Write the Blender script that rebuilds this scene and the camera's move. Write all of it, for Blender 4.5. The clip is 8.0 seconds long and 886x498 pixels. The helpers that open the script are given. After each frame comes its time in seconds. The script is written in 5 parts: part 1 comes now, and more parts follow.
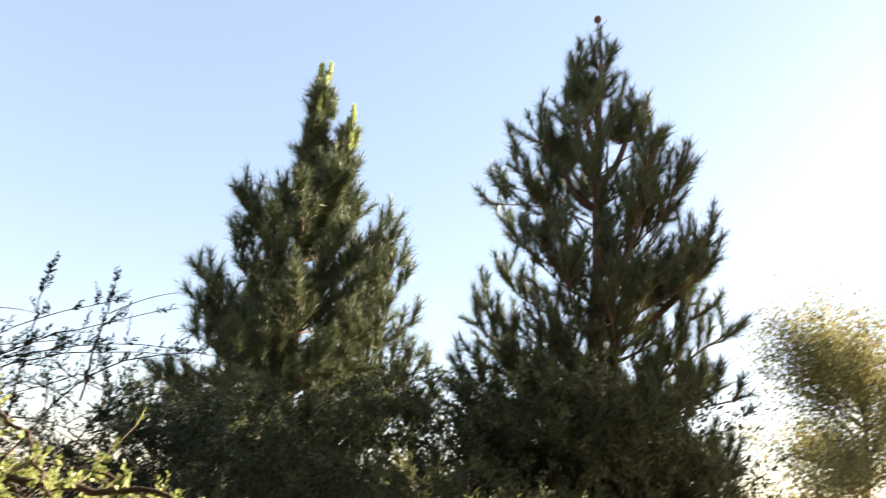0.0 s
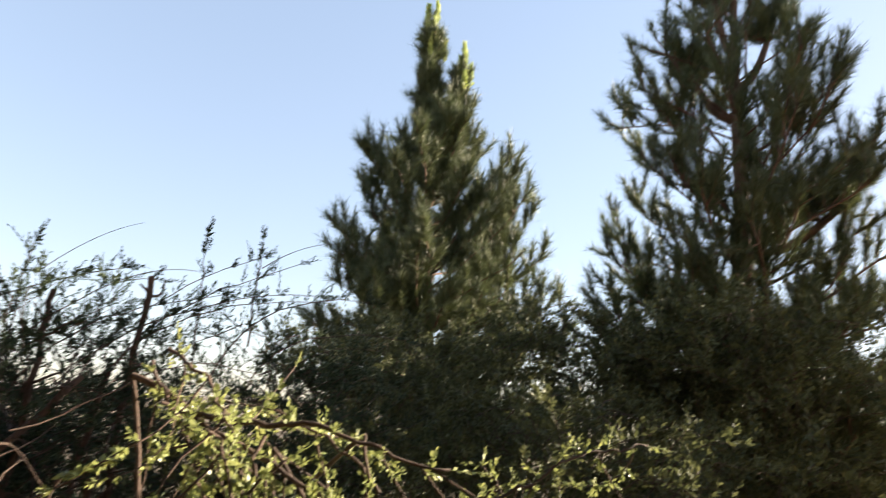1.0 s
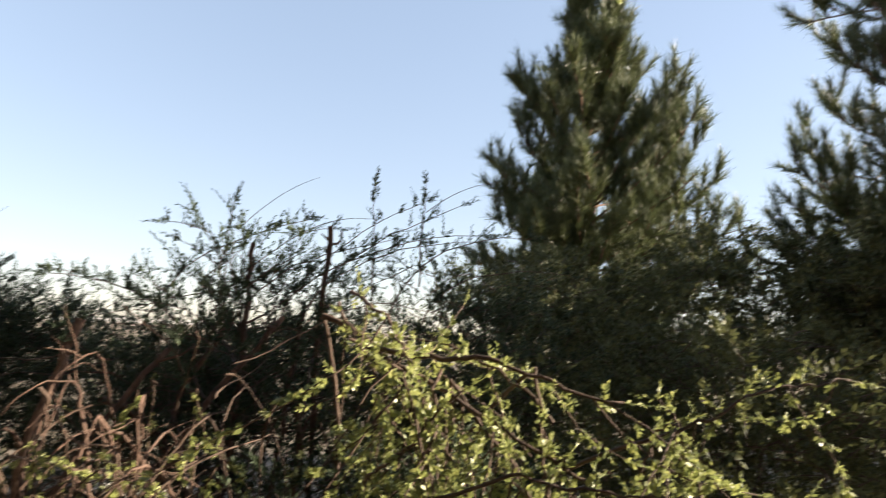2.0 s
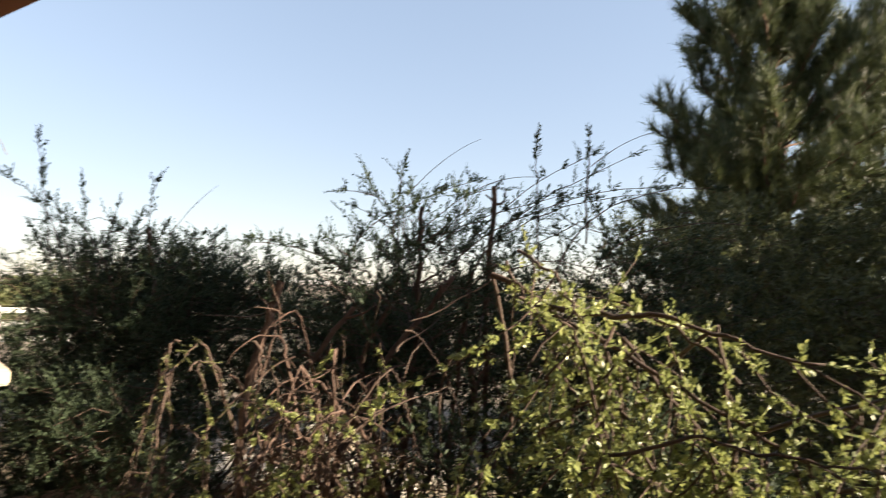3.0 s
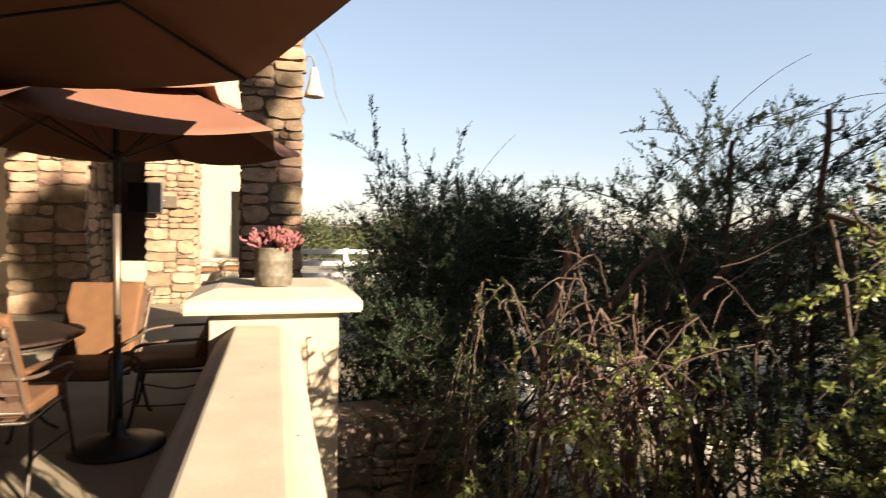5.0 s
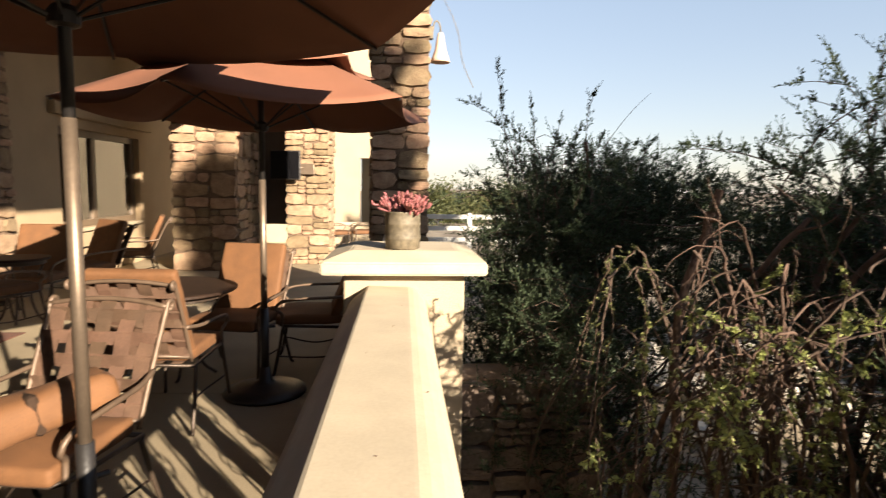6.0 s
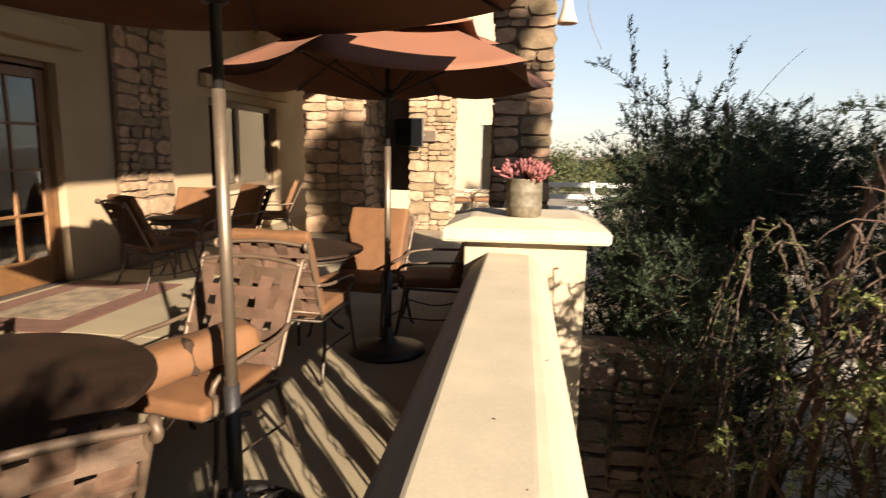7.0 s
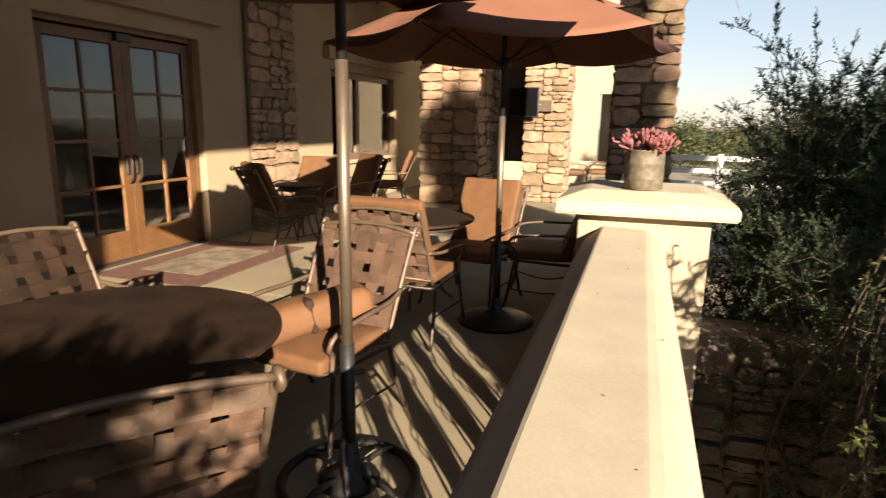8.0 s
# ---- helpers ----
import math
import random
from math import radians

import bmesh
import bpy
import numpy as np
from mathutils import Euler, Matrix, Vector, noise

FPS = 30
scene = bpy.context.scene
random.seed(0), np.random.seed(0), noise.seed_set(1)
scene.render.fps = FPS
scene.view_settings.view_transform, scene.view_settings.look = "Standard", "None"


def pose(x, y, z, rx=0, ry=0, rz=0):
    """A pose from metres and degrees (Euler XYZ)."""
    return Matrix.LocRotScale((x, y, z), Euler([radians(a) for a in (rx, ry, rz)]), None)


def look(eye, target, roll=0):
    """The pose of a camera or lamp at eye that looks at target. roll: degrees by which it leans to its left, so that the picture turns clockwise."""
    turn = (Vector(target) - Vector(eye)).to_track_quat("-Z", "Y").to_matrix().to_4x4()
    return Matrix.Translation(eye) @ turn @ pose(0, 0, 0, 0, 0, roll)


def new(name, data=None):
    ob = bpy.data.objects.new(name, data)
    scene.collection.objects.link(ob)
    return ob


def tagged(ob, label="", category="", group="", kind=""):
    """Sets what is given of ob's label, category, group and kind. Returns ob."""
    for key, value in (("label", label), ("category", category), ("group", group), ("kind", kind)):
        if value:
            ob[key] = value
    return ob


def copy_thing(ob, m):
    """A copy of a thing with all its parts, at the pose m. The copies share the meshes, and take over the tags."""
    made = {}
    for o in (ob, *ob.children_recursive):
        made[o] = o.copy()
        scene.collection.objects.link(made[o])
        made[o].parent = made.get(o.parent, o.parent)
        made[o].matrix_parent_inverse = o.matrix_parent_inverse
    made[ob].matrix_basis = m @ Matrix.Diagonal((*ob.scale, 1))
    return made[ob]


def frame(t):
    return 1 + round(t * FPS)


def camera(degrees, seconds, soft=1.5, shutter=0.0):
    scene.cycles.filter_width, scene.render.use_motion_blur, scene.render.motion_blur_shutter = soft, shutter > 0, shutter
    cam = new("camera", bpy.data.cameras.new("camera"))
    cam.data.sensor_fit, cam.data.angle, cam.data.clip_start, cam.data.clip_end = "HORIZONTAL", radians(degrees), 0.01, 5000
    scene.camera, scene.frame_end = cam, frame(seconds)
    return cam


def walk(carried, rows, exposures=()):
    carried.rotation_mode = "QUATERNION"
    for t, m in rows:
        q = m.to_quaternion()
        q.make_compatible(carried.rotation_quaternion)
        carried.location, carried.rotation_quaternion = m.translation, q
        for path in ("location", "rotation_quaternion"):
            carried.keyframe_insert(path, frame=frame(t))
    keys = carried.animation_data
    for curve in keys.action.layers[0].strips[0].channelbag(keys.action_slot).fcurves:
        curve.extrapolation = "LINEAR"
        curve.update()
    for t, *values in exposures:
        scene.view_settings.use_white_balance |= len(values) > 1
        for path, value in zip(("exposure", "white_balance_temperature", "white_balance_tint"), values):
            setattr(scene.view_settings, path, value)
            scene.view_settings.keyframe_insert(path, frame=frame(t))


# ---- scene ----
# camera and its way
cam = camera(73.09, 8.0, soft=1.1, shutter=0.5)
walk(cam, [
    (0.0, pose(0.055, -0.011, 1.557, 111.50, -3.82, -87.27)),
    (0.5, pose(0.058, -0.015, 1.559, 108.29, -3.28, -80.89)),
    (1.0, pose(0.058, -0.017, 1.560, 104.75, -3.04, -74.35)),
    (1.5, pose(0.057, -0.019, 1.562, 101.15, -2.78, -66.89)),
    (2.0, pose(0.054, -0.019, 1.562, 97.92, -2.39, -58.62)),
    (3.5, pose(0.039, -0.015, 1.562, 91.83, -1.37, -35.71)),
    (4.0, pose(0.033, -0.012, 1.561, 90.47, -1.22, -28.87)),
    (4.5, pose(0.026, -0.009, 1.560, 89.05, -1.16, -22.06)),
    (6.0, pose(0.007, -0.000, 1.554, 83.98, -0.86, -3.87)),
    (6.5, pose(0.002, 0.002, 1.552, 82.35, -0.97, 1.71)),
    (7.0, pose(-0.002, 0.004, 1.550, 80.72, -0.84, 7.54)),
    (7.5, pose(-0.005, 0.005, 1.548, 79.22, -0.85, 13.03)),
    (8.0, pose(-0.007, 0.006, 1.545, 77.84, -0.85, 18.24)),
], exposures=[(0.0, 2.68), (1.0, 2.52), (2.0, 2.35), (4.5, 2.17), (8.0, 1.93)])


# ---------------------------------------------------------------- light
SUN_AZ, SUN_EL = radians(144.3), radians(19.0)      # azimuth clockwise from +y
TO_SUN = Vector((math.sin(SUN_AZ) * math.cos(SUN_EL), math.cos(SUN_AZ) * math.cos(SUN_EL), math.sin(SUN_EL)))
world = bpy.data.worlds.new("world")
scene.world = world
world.use_nodes = True
wn = world.node_tree
sky = wn.nodes.new("ShaderNodeTexSky")
sky.sky_type = "NISHITA"
sky.sun_disc = False
sky.sun_elevation, sky.sun_rotation = SUN_EL, SUN_AZ
sky.air_density, sky.dust_density, sky.ozone_density = 1.0, 0.3, 1.0
haze = wn.nodes.new("ShaderNodeGamma")          # thin haze evens the sky out
haze.inputs[1].default_value = 0.47
gain = wn.nodes.new("ShaderNodeMixRGB")
gain.blend_type = "MULTIPLY"
gain.inputs[0].default_value = 1.0
gain.inputs[2].default_value = (1.33, 1.32, 1.40, 1)
wn.links.new(sky.outputs[0], haze.inputs[0])
wn.links.new(haze.outputs[0], gain.inputs[1])
clear = wn.nodes.new("ShaderNodeHueSaturation")
clear.inputs["Saturation"].default_value = 1.14
wn.links.new(gain.outputs[0], clear.inputs["Color"])
wn.links.new(clear.outputs[0], wn.nodes["Background"].inputs[0])
wn.nodes["Background"].inputs[1].default_value = 0.075
sun_data = bpy.data.lights.new("sun", "SUN")
sun_data.energy, sun_data.angle, sun_data.color = 5.0, radians(0.5), (1.0, 0.85, 0.67)
sun = new("sun", sun_data)
sun.matrix_world = look(TO_SUN * 50, (0, 0, 0))

# ---------------------------------------------------------------- materials
def material(name, colour, rough=0.7, vary=0.15, scale=6.0, bump=0.2, fine=60.0, metal=0.0, translucent=0.0, hue=None,
             per_piece=0.0, spec=0.5):
    """Principled surface with broad stains, fine grain, relief, and a shift from piece to piece."""
    m = bpy.data.materials.new(name)
    m.use_nodes = True
    t = m.node_tree
    n, l = t.nodes, t.links
    p = n["Principled BSDF"]
    co = n.new("ShaderNodeTexCoord")
    big = n.new("ShaderNodeTexNoise")
    big.inputs["Scale"].default_value, big.inputs["Detail"].default_value = scale, 5
    small = n.new("ShaderNodeTexNoise")
    small.inputs["Scale"].default_value, small.inputs["Detail"].default_value = fine, 4
    l.new(co.outputs["Object"], big.inputs["Vector"])
    l.new(co.outputs["Object"], small.inputs["Vector"])
    ramp = n.new("ShaderNodeMixRGB")
    ramp.inputs[1].default_value = (*[c * (1 - vary) for c in colour], 1)
    other = hue or [min(1, c * (1 + vary)) for c in colour]
    ramp.inputs[2].default_value = (*other, 1)
    stretch = n.new("ShaderNodeMapRange")
    stretch.inputs[1].default_value, stretch.inputs[2].default_value = 0.3, 0.7
    l.new(big.outputs["Fac"], stretch.inputs[0])
    l.new(stretch.outputs[0], ramp.inputs[0])
    grain = n.new("ShaderNodeMixRGB")
    grain.blend_type = "MULTIPLY"
    grain.inputs[0].default_value = min(1.0, vary * 2.2)
    l.new(ramp.outputs[0], grain.inputs[1])
    l.new(small.outputs["Fac"], grain.inputs[2])
    bright = n.new("ShaderNodeHueSaturation")
    bright.inputs["Value"].default_value = 1 + vary * 0.9
    l.new(grain.outputs[0], bright.inputs["Color"])
    if per_piece:
        info = n.new("ShaderNodeObjectInfo") if per_piece > 0 else n.new("ShaderNodeNewGeometry")
        rnd = info.outputs["Random"] if per_piece > 0 else info.outputs["Random Per Island"]
        mr = n.new("ShaderNodeMapRange")
        mr.inputs[3].default_value, mr.inputs[4].default_value = 1 - abs(per_piece), 1 + abs(per_piece)
        l.new(rnd, mr.inputs[0])
        mul = n.new("ShaderNodeMath")
        mul.operation = "MULTIPLY"
        mul.inputs[1].default_value = 1 + vary * 0.9
        l.new(mr.outputs[0], mul.inputs[0])
        l.new(mul.outputs[0], bright.inputs["Value"])
        mh = n.new("ShaderNodeMapRange")
        mh.inputs[3].default_value, mh.inputs[4].default_value = 0.5 + 0.03 * abs(per_piece), 0.5 - 0.05 * abs(per_piece)
        l.new(rnd, mh.inputs[0])
        l.new(mh.outputs[0], bright.inputs["Hue"])
    l.new(bright.outputs[0], p.inputs["Base Color"])
    p.inputs["Roughness"].default_value, p.inputs["Metallic"].default_value = rough, metal
    p.inputs["Specular IOR Level"].default_value = spec
    if bump:
        b = n.new("ShaderNodeBump")
        b.inputs["Strength"].default_value, b.inputs["Distance"].default_value = bump, 0.01
        l.new(small.outputs["Fac"], b.inputs["Height"])
        l.new(b.outputs[0], p.inputs["Normal"])
    if translucent:
        tr = n.new("ShaderNodeBsdfTranslucent")
        l.new(bright.outputs[0], tr.inputs["Color"])
        mix = n.new("ShaderNodeMixShader")
        mix.inputs[0].default_value = translucent
        l.new(p.outputs[0], mix.inputs[1])
        l.new(tr.outputs[0], mix.inputs[2])
        l.new(mix.outputs[0], n["Material Output"].inputs[0])
    return m


STUCCO = material("stucco", (0.344, 0.279, 0.193), 0.9, 0.07, 2.0, 0.25, 140)
STUCCO_CAP = material("painted_stucco", (0.410, 0.344, 0.246), 0.85, 0.09, 5.0, 0.035, 120)
WALL_STUCCO = material("wall_stucco", (0.328, 0.242, 0.148), 0.9, 0.10, 1.2, 0.2, 120)
CONCRETE = material("concrete", (0.271, 0.217, 0.139), 0.8, 0.16, 1.5, 0.15, 80)
STONE = material("stone", (0.271, 0.176, 0.102), 0.92, 0.22, 7.0, 1.0, 42, per_piece=0.36, hue=(0.344, 0.246, 0.148))
# darker copy of the stone, with the garden bed's shade in its colour
STONE_SHADED = material("stone_shaded", (0.123, 0.094, 0.070), 0.95, 0.3, 6.0, 1.0, 40, per_piece=0.35)
MORTAR = material("mortar", (0.15, 0.10, 0.065), 0.95, 0.2, 12, 0.5, 60)
WOOD = material("door_wood", (0.148, 0.070, 0.026), 0.5, 0.25, 3, 0.15, 40)
# paint of the door sill; also the painted shade between the piers
DARK_PAINT_AND_SHADE = material("dark_paint_and_shade", (0.05, 0.04, 0.035), 0.5, 0.15, 4, 0.05, 60)
IRON = material("bronze_iron", (0.06, 0.042, 0.03), 0.45, 0.25, 8, 0.25, 90, metal=0.4)
PALE_IRON = material("worn_iron", (0.123, 0.082, 0.054), 0.5, 0.2, 8, 0.1, 90, metal=0.3)
STEEL = material("pole_steel", (0.197, 0.148, 0.107), 0.45, 0.12, 10, 0.05, 80, metal=0.7)
BLACK_METAL = material("black_metal", (0.018, 0.016, 0.015), 0.45, 0.2, 10, 0.1, 70)
CANVAS = material("canopy_canvas", (0.176, 0.071, 0.039), 0.85, 0.09, 3, 0.2, 260, translucent=0.015)
CUSHION = material("cushion_canvas", (0.130, 0.056, 0.019), 0.8, 0.2, 6, 0.3, 220)
STRAP = material("strap_leather", (0.108, 0.063, 0.038), 0.65, 0.2, 10, 0.2, 120, per_piece=0.2)
TABLE = material("table_stone", (0.028, 0.015, 0.009), 0.6, 0.35, 5, 0.08, 60, spec=0.25)
TIN = material("galvanised_tin", (0.164, 0.135, 0.090), 0.65, 0.35, 14, 0.3, 50, metal=0.15)
PETAL = material("succulent", (0.27, 0.095, 0.088), 0.6, 0.2, 20, 0.1, 60, translucent=0.15, per_piece=-0.3)
BARK = material("bark", (0.139, 0.078, 0.049), 0.95, 0.3, 8, 0.8, 35)
TWIG = material("twig_bark", (0.08, 0.051, 0.035), 0.9, 0.25, 12, 0.4, 60)
STEM = material("pruned_stem_bark", (0.102, 0.061, 0.042), 0.9, 0.3, 10, 0.7, 45)
LEAF_OLIVE = material("olive_leaf", (0.088, 0.099, 0.039), 0.6, 0.2, 3, 0, 40, translucent=0.35, per_piece=-0.4, spec=0.3)
LEAF_WEEP = material("weeping_leaf", (0.115, 0.125, 0.044), 0.55, 0.25, 3, 0, 40, translucent=0.35, per_piece=-0.45, spec=0.3)
CANDLE = material("pine_candle", (0.40, 0.47, 0.13), 0.5, 0.2, 3, 0, 40, translucent=0.35, per_piece=-0.3)
LEAF = material("shrub_leaf", (0.044, 0.064, 0.031), 0.65, 0.2, 3, 0, 40, translucent=0.3, per_piece=-0.4, spec=0.3)
LEAF_YOUNG = material("young_leaf", (0.27, 0.305, 0.10), 0.42, 0.2, 3, 0, 40, translucent=0.42, per_piece=-0.35)
NEEDLE = material("pine_needle", (0.088, 0.108, 0.042), 0.55, 0.25, 0.8, 0, 30, translucent=0.25, per_piece=-0.4)
FAR_LEAF = material("tree_leaf", (0.218, 0.202, 0.071), 0.6, 0.25, 0.7, 0, 20, translucent=0.5, per_piece=-0.4)
ROCK = material("pale_rock", (0.336, 0.302, 0.252), 0.9, 0.2, 6, 0.5, 30)
SOIL = material("soil", (0.134, 0.101, 0.063), 0.95, 0.3, 0.9, 0.5, 14, hue=(0.277, 0.223, 0.155))
WHITE = material("white_paint", (0.46, 0.45, 0.42), 0.6, 0.05, 3, 0.05, 60)
RUG = material("mat_border", (0.123, 0.053, 0.033), 0.95, 0.2, 9, 0.4, 160)
RUG_MID = material("mat_field", (0.246, 0.180, 0.115), 0.95, 0.5, 5, 0.4, 160)
FLOWER = material("red_bloom", (0.24, 0.03, 0.04), 0.7, 0.2, 20, 0, 60, translucent=0.2)


def glass(name, tint, rough=0.02):
    m = bpy.data.materials.new(name)
    m.use_nodes = True
    p = m.node_tree.nodes["Principled BSDF"]
    p.inputs["Base Color"].default_value = (*tint, 1)
    p.inputs["Roughness"].default_value = rough
    p.inputs["IOR"].default_value = 1.5
    p.inputs["Transmission Weight"].default_value = 1.0
    return m


GLASS = glass("window_glass", (0.75, 0.78, 0.8))
CAR_GLASS = glass("car_glass", (0.08, 0.09, 0.1))
CAR_PAINT = material("car_paint", (0.55, 0.55, 0.56), 0.25, 0.03, 3, 0, 60)

# ---------------------------------------------------------------- mesh tools
def part(name, bm, mat, parent=None, label="", smooth=False):
    me = bpy.data.meshes.new(name)
    bm.to_mesh(me)
    bm.free()
    me.materials.append(mat)
    if smooth:
        for f in me.polygons:
            f.use_smooth = True
    ob = new(name, me)
    if parent:
        ob.parent = parent
    if label:
        ob["label"] = label
    return ob


def thing(name, label, category, group="", kind="", at=None):
    ob = new(name)
    if at is not None:
        ob.matrix_world = at
    return tagged(ob, label, category, group, kind)


def box(bm, x0, x1, y0, y1, z0, z1, bevel=0.0, segs=2):
    g = bmesh.ops.create_cube(bm, size=1.0)["verts"]
    for v in g:
        v.co = Vector(((x0 + x1) / 2 + v.co.x * (x1 - x0), (y0 + y1) / 2 + v.co.y * (y1 - y0), (z0 + z1) / 2 + v.co.z * (z1 - z0)))
    if bevel:
        es = list({e for v in g for e in v.link_edges})
        bmesh.ops.bevel(bm, geom=es, offset=bevel, segments=segs, affect="EDGES", profile=0.5)
    return bm


def boxed(*a, **k):
    return box(bmesh.new(), *a, **k)


def tube(bm, pts, r, sides=8, r_end=None, caps=True):
    """A round bar along a line of points."""
    pts = [Vector(p) for p in pts]
    r_end = r if r_end is None else r_end
    rings, ref = [], Vector((0.31, 0.17, 0.93))
    for i, p in enumerate(pts):
        d = (pts[min(i + 1, len(pts) - 1)] - pts[max(i - 1, 0)]).normalized()
        a = d.cross(ref)
        if a.length < 0.05:
            a = d.cross(Vector((1, 0, 0)))
        a.normalize()
        b = d.cross(a)
        rr = r + (r_end - r) * i / max(1, len(pts) - 1)
        rings.append([bm.verts.new(p + (a * math.cos(k * math.tau / sides) + b * math.sin(k * math.tau / sides)) * rr) for k in range(sides)])
    for q, s in zip(rings, rings[1:]):
        for k in range(sides):
            bm.faces.new((q[k], q[(k + 1) % sides], s[(k + 1) % sides], s[k]))
    if caps:
        bm.faces.new(rings[0][::-1])
        bm.faces.new(rings[-1])
    return bm


def lathe(bm, profile, centre=(0, 0, 0), sides=32):
    """A turned form from (radius, height) pairs, closed at both ends."""
    c = Vector(centre)
    rings = [[bm.verts.new(c + Vector((r * math.cos(k * math.tau / sides), r * math.sin(k * math.tau / sides), z))) for k in range(sides)] for r, z in profile]
    for q, s in zip(rings, rings[1:]):
        for k in range(sides):
            bm.faces.new((q[k], q[(k + 1) % sides], s[(k + 1) % sides], s[k]))
    bm.faces.new(rings[0][::-1])
    bm.faces.new(rings[-1])
    return bm


def arc(points, n=8):
    """A smooth line through control points (Catmull-Rom)."""
    p = [Vector(q) for q in points]
    p = [p[0] * 2 - p[1]] + p + [p[-1] * 2 - p[-2]]
    out = []
    for i in range(1, len(p) - 2):
        for k in range(n):
            t = k / n
            out.append(0.5 * (2 * p[i] + (p[i + 1] - p[i - 1]) * t + (2 * p[i - 1] - 5 * p[i] + 4 * p[i + 1] - p[i + 2]) * t * t + (3 * p[i] - p[i - 1] - 3 * p[i + 1] + p[i + 2]) * t ** 3))
    return out + [p[-2]]


def mesh_from(name, verts, faces, mat, parent=None, label="", smooth=False):
    me = bpy.data.meshes.new(name)
    me.from_pydata(verts, [], faces)
    me.materials.append(mat)
    if smooth:
        me.polygons.foreach_set("use_smooth", [True] * len(me.polygons))
    me.update()
    ob = new(name, me)
    if parent:
        ob.parent = parent
    if label:
        ob["label"] = label
    return ob


def quads_mesh(name, v, mat, parent=None, label=""):
    """Many flat blades from an array (n, corners, 3)."""
    n, c = v.shape[:2]
    me = bpy.data.meshes.new(name)
    me.vertices.add(n * c)
    me.vertices.foreach_set("co", v.reshape(-1).astype(np.float32))
    me.loops.add(n * c)
    me.loops.foreach_set("vertex_index", np.arange(n * c, dtype=np.int32))
    me.polygons.add(n)
    me.polygons.foreach_set("loop_start", np.arange(0, n * c, c, dtype=np.int32))
    me.materials.append(mat)
    me.update(calc_edges=True)
    me.validate()
    ob = new(name, me)
    if parent:
        ob.parent = parent
    if label:
        ob["label"] = label
    return ob


def tubes_mesh(name, lines, mat, parent=None, label="", sides=5):
    """Many tapered sticks in one mesh; each line is (points, radius, end radius)."""
    vs, fs = [], []
    for pts, r0, r1 in lines:
        pts = np.asarray(pts, float)
        n = len(pts)
        d = np.gradient(pts, axis=0)
        d /= np.linalg.norm(d, axis=1)[:, None] + 1e-9
        a = np.cross(d, (0.31, 0.17, 0.93))
        a /= np.linalg.norm(a, axis=1)[:, None] + 1e-9
        b = np.cross(d, a)
        rr = np.linspace(r0, r1, n)[:, None, None]
        ang = np.arange(sides) * math.tau / sides
        ring = pts[:, None, :] + rr * (a[:, None, :] * np.cos(ang)[None, :, None] + b[:, None, :] * np.sin(ang)[None, :, None])
        o = len(vs)
        vs.extend(map(tuple, ring.reshape(-1, 3)))
        for i in range(n - 1):
            for k in range(sides):
                k2 = (k + 1) % sides
                fs.append((o + i * sides + k, o + i * sides + k2, o + (i + 1) * sides + k2, o + (i + 1) * sides + k))
        fs.append(tuple(o + (n - 1) * sides + k for k in range(sides)))
    return mesh_from(name, vs, fs, mat, parent, label, smooth=True)


def unit(a):
    return a / (np.linalg.norm(a, axis=-1, keepdims=True) + 1e-9)


def blades(base, way, length, width, rng, roll=None):
    """Leaf-shaped quads: base, two shoulders, tip."""
    n = len(base)
    side = unit(np.cross(way, unit(rng.normal(size=(n, 3)))))
    L, Wd = np.asarray(length).reshape(-1, 1), np.asarray(width).reshape(-1, 1)
    mid = base + way * L * 0.55
    return np.stack([base, mid + side * Wd / 2, base + way * L, mid - side * Wd / 2], axis=1)


def needles(base, way, length, width, rng):
    """Slender three-cornered needles: two corners at the base and the tip."""
    side = unit(np.cross(way, unit(rng.normal(size=base.shape)))) * np.asarray(width).reshape(-1, 1) / 2
    return np.stack([base - side, base + side, base + way * np.asarray(length).reshape(-1, 1)], axis=1)


# ---------------------------------------------------------------- ground and far distance
def ground_height(x, y):
    rise = 1.3 * min(1.0, max(0.0, (x - 11) / 8)) if x > 11 else 0.0
    bank = 0.65 * math.exp(-((x - 3.9) / 1.3) ** 2 - ((y - 6.5) / 1.1) ** 2)
    return -0.95 + rise + bank + 0.05 * noise.noise(Vector((x * 0.7, y * 0.7, 0)))


def build_ground():
    xs = [-400, -120, -40, -14, -8, -6] + [0.3 + 0.45 * i for i in range(40)] + [20, 26, 40, 90, 200, 420]
    ys = [-400, -120, -40, -20] + [-14 + 0.6 * i for i in range(52)] + [20, 26, 40, 90, 200, 420]
    vs = [(x, y, ground_height(x, y) if abs(x) < 60 and abs(y) < 60 else -0.9 + (1.2 if x > 11 else 0)) for y in ys for x in xs]
    n = len(xs)
    fs = [(j * n + i, j * n + i + 1, (j + 1) * n + i + 1, (j + 1) * n + i) for j in range(len(ys) - 1) for i in range(n - 1)]
    tagged(mesh_from("ground", vs, fs, SOIL, smooth=True), "pale dry soil and gravel ground", "ground", kind="structure")


build_ground()


